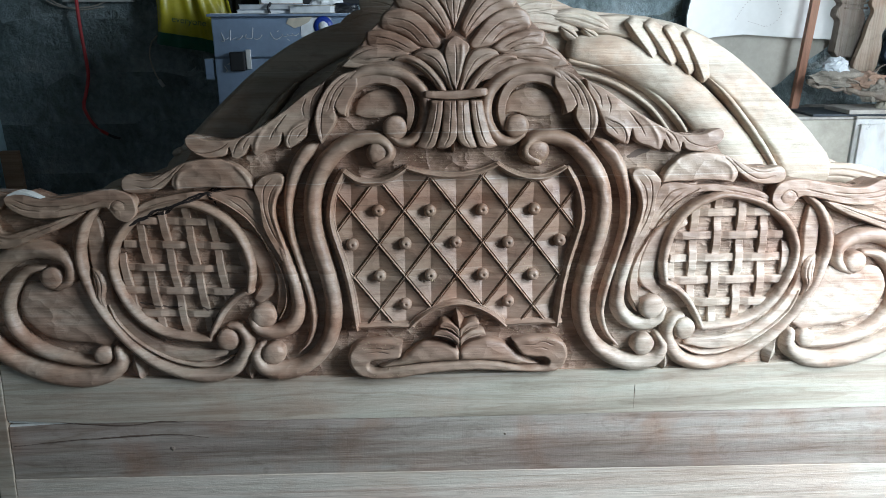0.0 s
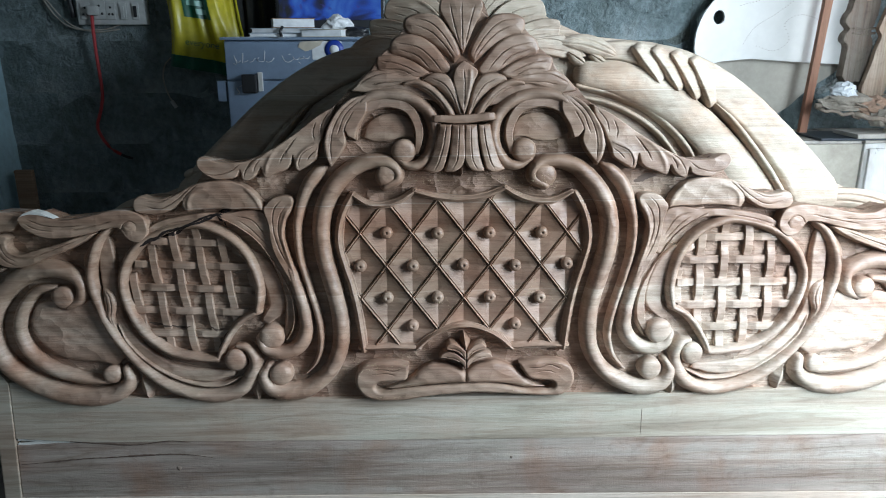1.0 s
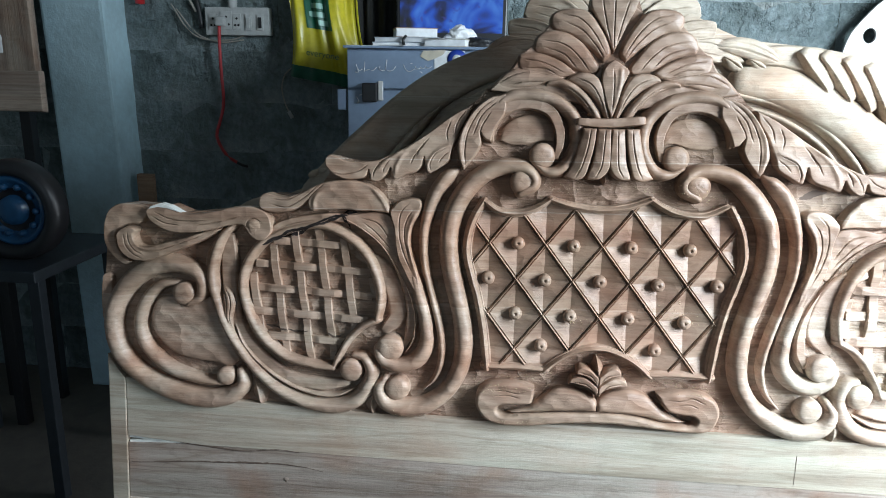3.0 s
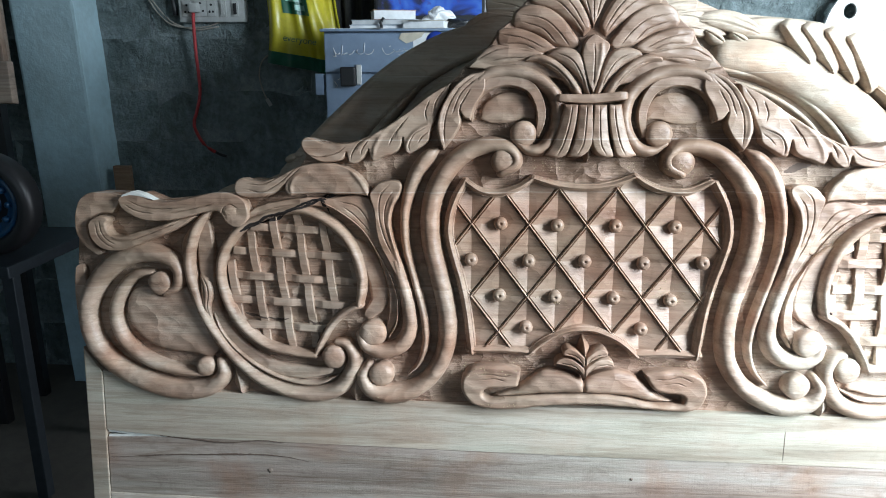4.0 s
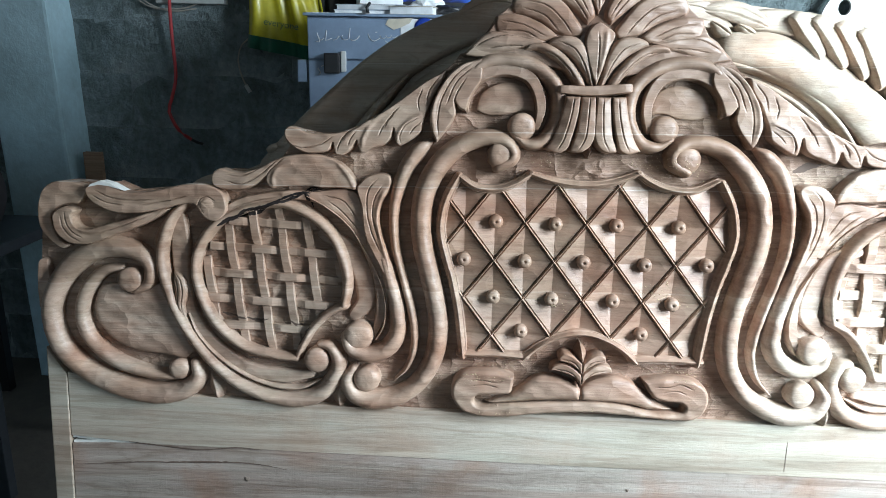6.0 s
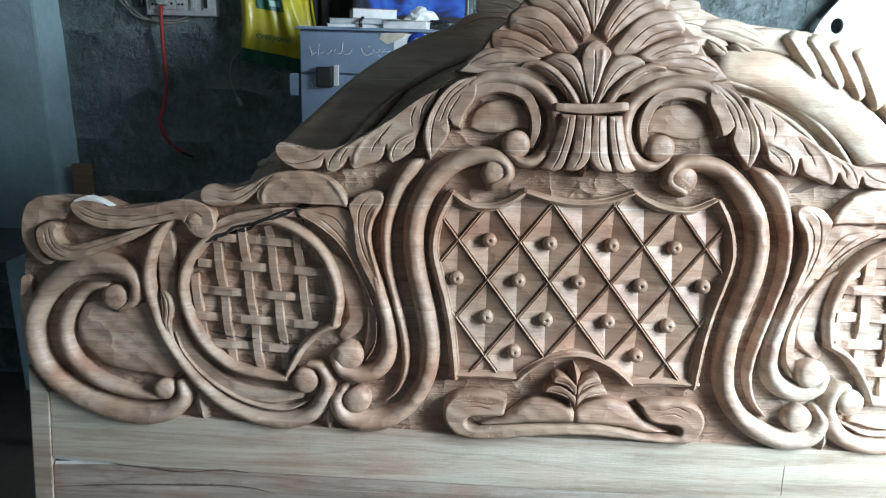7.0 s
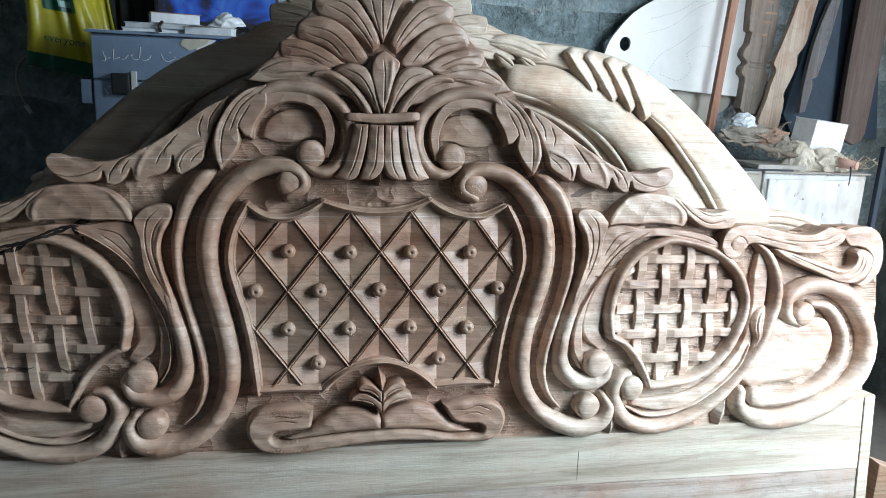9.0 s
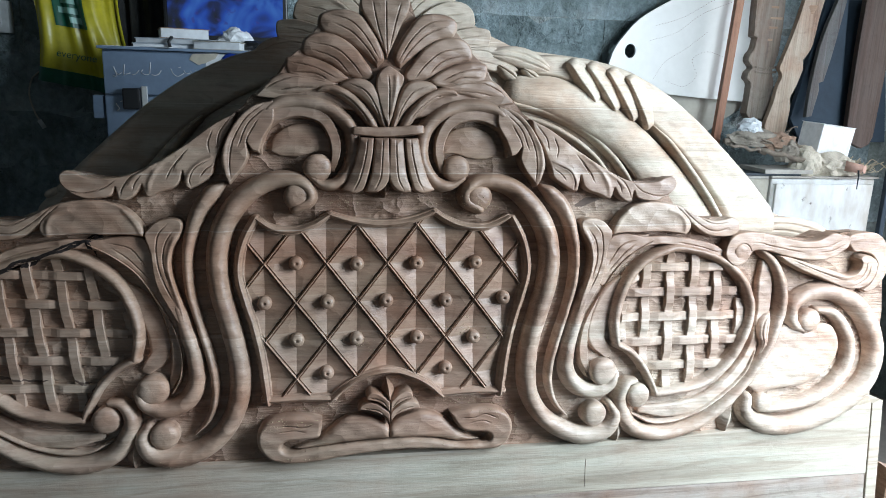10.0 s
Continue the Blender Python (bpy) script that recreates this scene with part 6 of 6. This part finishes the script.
socket_board()
hook = thing("connector", "red plastic connector hanging on a wire", "connector")
part("body", revolve("body", [(0.002, 0.0), (0.018, 0.002), (0.019, 0.045), (0.014, 0.055), (0.002, 0.058)], RED_PLASTIC, 14, (-1.658, 1.64, 1.572), "z"), hook)
part("wire", tube("wire", [(-1.660, 1.64, 1.627), (-1.667, 1.645, 1.740), (-1.677, 1.65, 2.212)], 0.003, GREEN, 6), hook)
wires = thing("cable", "loose dark cables hanging down the wall", "cable")
for pts, r, m in (([(-1.497, 2.127), (-1.462, 1.702), (-1.425, 1.580), (-1.412, 1.485)], 0.010, BLACK), ([(-1.532, 1.575), (-1.473, 1.483), (-1.405, 1.443), (-1.293, 1.443), (-1.227, 1.467)], 0.003, DUSTY), ([(-1.513, 1.557), (-1.435, 1.465), (-1.339, 1.433), (-1.245, 1.443)], 0.003, DUSTY), ([(-1.503, 2.032), (-1.515, 1.747), (-1.478, 1.635), (-1.433, 1.547)], 0.005, DUSTY)):
    part("strand", tube("strand", [(x, 1.642, z) for x, z in curve_points(pts, 0.02)], r, m, 6), wires)
cord = thing("cable", "thin cable with a white end on the wall", "cable")
part("strand", tube("strand", [(x, 1.645, z) for x, z in curve_points([(-1.043, 1.348), (-1.084, 1.317), (-1.101, 1.259), (-1.086, 1.192), (-1.068, 1.159)], 0.02)], 0.003, DUSTY, 6), cord)
part("end", tube("end", [(-1.076, 1.643, 1.171), (-1.061, 1.643, 1.145)], 0.008, WHITE_PLASTIC, 8), cord)


# ---- the bright side of the shop ----
def template_board():
    b = thing("template_board", "white laminate template board with a hole", "board")
    edge = [(0.990, 1.300), (0.972, 1.340), (0.966, 1.396), (0.976, 1.456), (1.001, 1.511), (1.073, 1.596), (1.156, 1.650), (1.224, 1.687), (1.349, 1.751), (1.473, 1.795), (1.618, 1.830), (1.611, 1.640), (1.612, 1.309), (1.557, 1.307), (1.367, 1.317), (1.192, 1.329), (1.080, 1.320)]
    edge = [tuple(p) for p in curve_points(edge[:11], 0.02)] + edge[11:]
    bm = bmesh.new()
    loops = []
    for ring in (edge, [(1.051 + 0.022 * math.cos(2 * math.pi * k / 20), 1.483 + 0.026 * math.sin(2 * math.pi * k / 20)) for k in range(20)]):
        vs = [bm.verts.new((x, 1.562, z)) for x, z in ring]
        loops += [bm.edges.new((p, q)) for p, q in zip(vs, vs[1:] + vs[:1])]
    fill = bmesh.ops.triangle_fill(bm, edges=loops, use_beauty=True)
    faces = [f for f in fill["geom"] if isinstance(f, bmesh.types.BMFace)]
    grown = bmesh.ops.extrude_face_region(bm, geom=faces)
    for v in grown["geom"]:
        if isinstance(v, bmesh.types.BMVert):
            v.co.y += 0.012
    sheet = part("sheet", from_bm("sheet", bm, WHITE_BOARD), b)
    for line in ([(1.149, 1.580), (1.251, 1.613), (1.352, 1.671), (1.455, 1.725)], [(1.130, 1.525), (1.232, 1.558), (1.333, 1.631), (1.477, 1.691)], [(1.208, 1.377), (1.282, 1.359), (1.332, 1.400), (1.309, 1.460), (1.370, 1.492), (1.466, 1.464)], [(1.156, 1.386), (1.195, 1.447), (1.276, 1.499), (1.357, 1.562)]):
        verts, faces = [], []
        for x, z in curve_points(line, 0.011):
            o = len(verts)
            verts += [(x - 0.0018, 1.5612, z - 0.0014), (x + 0.0018, 1.5612, z - 0.0014), (x + 0.0018, 1.5612, z + 0.0014), (x - 0.0018, 1.5612, z + 0.0014)]
            faces.append((o, o + 1, o + 2, o + 3))
        part("dotted_line", mesh_of("dotted_line", verts, faces, GREY_WOOD), sheet, "line of small drilled dots")


template_board()
second = thing("template_board", "beige dusty board hanging behind the white one", "board")
part("sheet", slab("sheet", [(0.99, 1.40), (0.99, 1.05), (1.20, 1.05), (1.31, 1.09), (1.39, 1.14)] + smooth([(1.44, 1.19), (1.50, 1.235), (1.555, 1.272), (1.583, 1.31)]) + [(1.585, 1.488)], 1.61, 1.623, BEIGE_BOARD, 0.002), second)

stick = thing("batten", "reddish-brown wooden batten leaning on the wall", "batten")
part("stick", slab("stick", [(1.369, 1.048), (1.398, 1.049), (1.440, 1.733), (1.455, 1.981), (1.427, 1.980), (1.411, 1.732)], 1.46, 1.482, RED_WOOD, 0.002), stick)

leg = thing("carved_leg", "weathered carved wooden furniture leg standing upright", "furniture leg")
LEG = smooth([(1.526, 1.701), (1.528, 1.616), (1.532, 1.556)]) + smooth([(1.546, 1.55), (1.539, 1.508), (1.526, 1.489), (1.522, 1.463), (1.542, 1.438), (1.528, 1.422), (1.525, 1.397), (1.542, 1.378), (1.543, 1.335), (1.539, 1.264)]) + smooth([(1.554, 1.244), (1.611, 1.24), (1.633, 1.209), (1.639, 1.274), (1.638, 1.337), (1.641, 1.383), (1.628, 1.427), (1.641, 1.481), (1.645, 1.534), (1.647, 1.639), (1.644, 1.707)])
part("post", slab("post", LEG, 1.52, 1.565, OLD_LEG, 0.005), leg)
for z in (1.424, 1.442):
    part("ring", carve("ring", [(1.556, z, 0.009), (1.60, z - 0.004, 0.009), (1.640, z, 0.009)], 0.010, "round", 1.523, OLD_LEG), leg)
for k, (z, w) in enumerate(((1.70, 0.05), (1.66, 0.03), (1.62, 0.05), (1.585, 0.035), (1.54, 0.02))):
    part("mark", box("mark", (1.59, 1.5185, z), (1.59 + w, 1.5195, z + 0.008), BROWN_WOOD, 0), leg, "scribbled dark mark")

bracket = thing("bracket", "pale brown bracket board with a wavy cut edge", "board")
part("board", slab("board", smooth([(1.703, 1.706), (1.686, 1.629), (1.67, 1.568), (1.654, 1.515), (1.637, 1.462), (1.631, 1.436), (1.645, 1.41), (1.632, 1.365), (1.623, 1.311), (1.608, 1.256), (1.599, 1.22), (1.606, 1.193)]) + smooth([(1.624, 1.177), (1.676, 1.176), (1.689, 1.199), (1.695, 1.254), (1.698, 1.295), (1.693, 1.329), (1.713, 1.381), (1.731, 1.439)]) + smooth([(1.726, 1.474), (1.754, 1.519), (1.769, 1.624), (1.784, 1.71)]), 1.48, 1.503, BRACKET_WOOD, 0.003), bracket)
part("knot", revolve("knot", [(0.016, 0.0), (0.012, 0.001), (0.003, 0.0012)], BROWN_WOOD, 14, (1.737, 1.4795, 1.661), wobble=0.25), bracket, "dark knot")
plank_stack = thing("plank", "dark navy board leaning on the wall", "plank")
part("board", slab("board", [(1.882, 1.728), (1.791, 1.245), (1.85, 1.15), (2.025, 1.153), (1.976, 1.732)], 1.60, 1.622, NAVY, 0.002), plank_stack)
slat = thing("plank", "narrow weathered plank leaning on the wall", "plank")
part("board", slab("board", [(1.902, 1.724), (1.866, 1.616), (1.845, 1.526), (1.834, 1.434), (1.828, 1.342), (1.828, 1.253), (1.853, 1.258), (1.87, 1.36), (1.864, 1.389), (1.884, 1.397), (1.904, 1.492), (1.916, 1.574), (1.939, 1.726)], 1.555, 1.575, SLATE_WOOD, 0.003), slat)
wide = thing("plank", "wide brown plank coloured dark for its shade, with a rounded pale edge", "plank")
part("board", slab("board", [(2.026, 1.731), (2.023, 1.533), (2.024, 1.347), (2.028, 1.195), (2.046, 1.157), (2.108, 1.131), (2.139, 1.147), (2.155, 1.178), (2.162, 1.417), (2.175, 1.738)], 1.56, 1.585, SHADED_WOOD, 0.004), wide)
dark = thing("plank", "dark bluish board leaning on the wall", "plank")
part("board", slab("board", [(1.982, 1.736), (1.947, 1.247), (2.008, 1.15), (2.281, 1.154), (2.176, 1.746)], 1.635, 1.652, NAVY, 0.003), dark)


def white_cabinet():
    c = thing("cabinet", "white painted steel cabinet, chipped, with dusty top", "cabinet")
    body = part("body", box("body", (1.535, 1.30, 0), (1.970, 1.655, 1.037), PEELED, 0.006), c)
    part("door", box("door", (1.550, 1.288, 0.05), (1.957, 1.30, 1.018), PEELED, 0.004), body)
    part("top", box("top", (1.526, 1.285, 1.037), (1.980, 1.655, 1.047), DUSTY, 0.004, 0.002), c, "dusty grime-covered top")


white_cabinet()
# added box stands in for the cabinet's grimy beige left side
chest = thing("chest", "grimy beige box in place of the white cabinet's left side", "chest")
part("body", box("body", (1.12, 1.310, 0.0), (1.531, 1.655, 1.034), GRIMY, 0.004, 0.002), chest)
part("lid", box("lid", (1.11, 1.298, 1.034), (1.524, 1.655, 1.046), DUSTY, 0.004, 0.002), chest, "dusty lid")
sheet = thing("metal_sheet", "dark grey metal sheet lying on the cabinet", "metal sheet")
part("sheet", box("sheet", (1.364, 1.29, 1.0475), (1.647, 1.5, 1.056), DARK_STEEL, 0.002), sheet)
part("sheet", box("sheet", (1.488, 1.275, 1.0565), (1.683, 1.44, 1.072), DUSTY, 0.002), sheet)
carton = thing("carton", "small white card carton, closed", "carton", m=pose(1.810, 1.40, 1.177, 4, 5, 8))
part("body", box("body", (-0.078, -0.052, -0.055), (0.078, 0.052, 0.055), WHITE_BOX, 0.002), carton)
part("flap", box("flap", (-0.08, -0.054, 0.0552), (0.08, 0.054, 0.057), WHITE_BOX, 0.0005), carton)
carton2 = thing("carton", "white plastic packet behind the carton", "packet", m=pose(1.911, 1.46, 1.175, 0, 14, -18))
part("body", box("body", (-0.022, -0.03, -0.055), (0.022, 0.03, 0.045), WHITE_BOX, 0.012), carton2)
crumple("rag", (1.679, 1.33, 1.0475), (0.062, 0.05, 0.075), CLOTH, "dirty crumpled white rag on the cabinet", "rag", 11, 4)
crumple("rag", (1.808, 1.335, 1.0475), (0.095, 0.06, 0.055), CLOTH, "dirty crumpled white rag on the cabinet", "rag", 14, 4)
crumple("rag", (1.488, 1.38, 1.148), (0.125, 0.05, 0.042), OLD_CLOTH, "grimy brown rag rolled up among the twigs", "rag", 31, 4)
crumple("rag", (1.589, 1.36, 1.133), (0.070, 0.035, 0.044), BROWN_CLOTH, "grimy brown rag rolled up among the twigs", "rag", 37, 4)
crumple("rag", (1.609, 1.34, 1.095), (0.058, 0.04, 0.050), OLD_CLOTH, "grimy brown rag rolled up among the twigs", "rag", 41, 4)
crumple("plastic_film", (1.469, 1.38, 1.188), (0.052, 0.04, 0.042), FOIL, "crumpled clear plastic film on sticks", "film", 21, 4)
for k, (a, b, r0, r1) in enumerate((((1.363, 1.36, 1.162), (1.627, 1.35, 1.167), 0.01, 0.006), ((1.491, 1.33, 1.139), (1.691, 1.3, 1.094), 0.009, 0.012), ((1.572, 1.36, 1.187), (1.664, 1.36, 1.224), 0.004, 0.002), ((1.547, 1.38, 1.181), (1.65, 1.38, 1.214), 0.003, 0.002), ((1.428, 1.38, 1.196), (1.594, 1.36, 1.166), 0.006, 0.004), ((1.47, 1.34, 1.191), (1.586, 1.34, 1.132), 0.004, 0.003), ((1.573, 1.33, 1.168), (1.696, 1.33, 1.135), 0.005, 0.003), ((1.371, 1.34, 1.153), (1.521, 1.33, 1.132), 0.005, 0.008), ((1.627, 1.37, 1.192), (1.683, 1.37, 1.149), 0.003, 0.002))):
    log = thing("branch", "thin dry crooked branch lying in a heap", "branch", "dry branches")
    rng = random.Random(k + 5)
    knots = [tuple(a[i] + (b[i] - a[i]) * s + rng.uniform(-0.007, 0.007) for i in range(3)) for s in np.linspace(0, 1, 8)]
    part("wood", tube("wood", [tuple(p) for p in curve_points(knots, 0.008)], r0, BARK, 7, r1), log)
handle = thing("hand_drill", "tool with a pinkish wooden handle and spike", "tool")
part("handle", tube("handle", [(1.822, 1.29, 1.088), (1.855, 1.28, 1.082), (1.879, 1.265, 1.078), (1.883, 1.258, 1.078)], 0.019, PINK, 14, 0.016), handle)
part("spike", tube("spike", [(1.854, 1.255, 1.075), (1.855, 1.25, 1.054), (1.855, 1.25, 1.005)], 0.004, DARK_STEEL, 6, 0.002), handle, "thin dark spike")
fibres = tagged(new("fibre_tangle"), "tangle of dry pale fibres on cabinet", "fibres")
for k in range(60):
    rng = random.Random(k)
    x, y, z = rng.uniform(1.822, 1.902), rng.uniform(1.32, 1.42), rng.uniform(1.05, 1.09)
    rise, pts = rng.uniform(0.0, 0.5), []
    for s in range(8):
        pts.append((x, y, z))
        x += rng.uniform(0.004, 0.03)
        y += rng.uniform(-0.012, 0.012)
        z = max(1.050, z + 0.02 * math.sin(s * 1.1 + rise * 9) * (0.4 + rise) + rng.uniform(-0.006, 0.006))
    part("fibre", tube("fibre", [(p[0], p[1], p[2]) for p in curve_points(pts, 0.012)], rng.uniform(0.0012, 0.003), STRAW, 4), fibres)

# added dark strip stands in for the dark gap at the cabinet's right side
gap_strip = thing("post", "dark blue strip standing in for the gap beside the cabinet", "post")
part("shaft", box("shaft", (1.999, 1.27, 0.0), (2.019, 1.29, 1.15), NAVY, 0.003), gap_strip)

prop = thing("wood_block", "brown wooden board propped at the headboard", "wood")
part("board", slab("board", [(1.148, 0.0), (1.34, 0.0), (1.34, 0.45), (1.139, 0.525)], 0.17, 0.21, BROWN_WOOD, 0.003), prop)

# ---- blocks of the wall ----
BLOCKS = []
for k in range(5):
    bm = bmesh.new()
    bmesh.ops.create_grid(bm, x_segments=8, y_segments=4, size=0.5)
    for v in bm.verts:
        x, z = v.co.x * 0.4165, v.co.y * 0.1985
        e = min(0.2082 - abs(x), 0.0992 - abs(z))
        d = 0.006 * noise.noise(Vector((x * 9, z * 9, k * 7))) + (0.004 if e < 0.004 else 0.0)
        v.co = Vector((x, d, z))
    bmesh.ops.reverse_faces(bm, faces=bm.faces)
    BLOCKS.append(from_bm("block", bm, CEMENT, True))
for row in range(15):
    for col in range(15):
        x = -3.2 + col * 0.418 + (row % 2) * 0.209
        if x < 2.4:
            ob = new("block", BLOCKS[random.randrange(5)])
            ob.location = (x, WALL_Y + random.uniform(0.0, 0.003), 0.1 + row * 0.2)
            ob.parent = wall_north
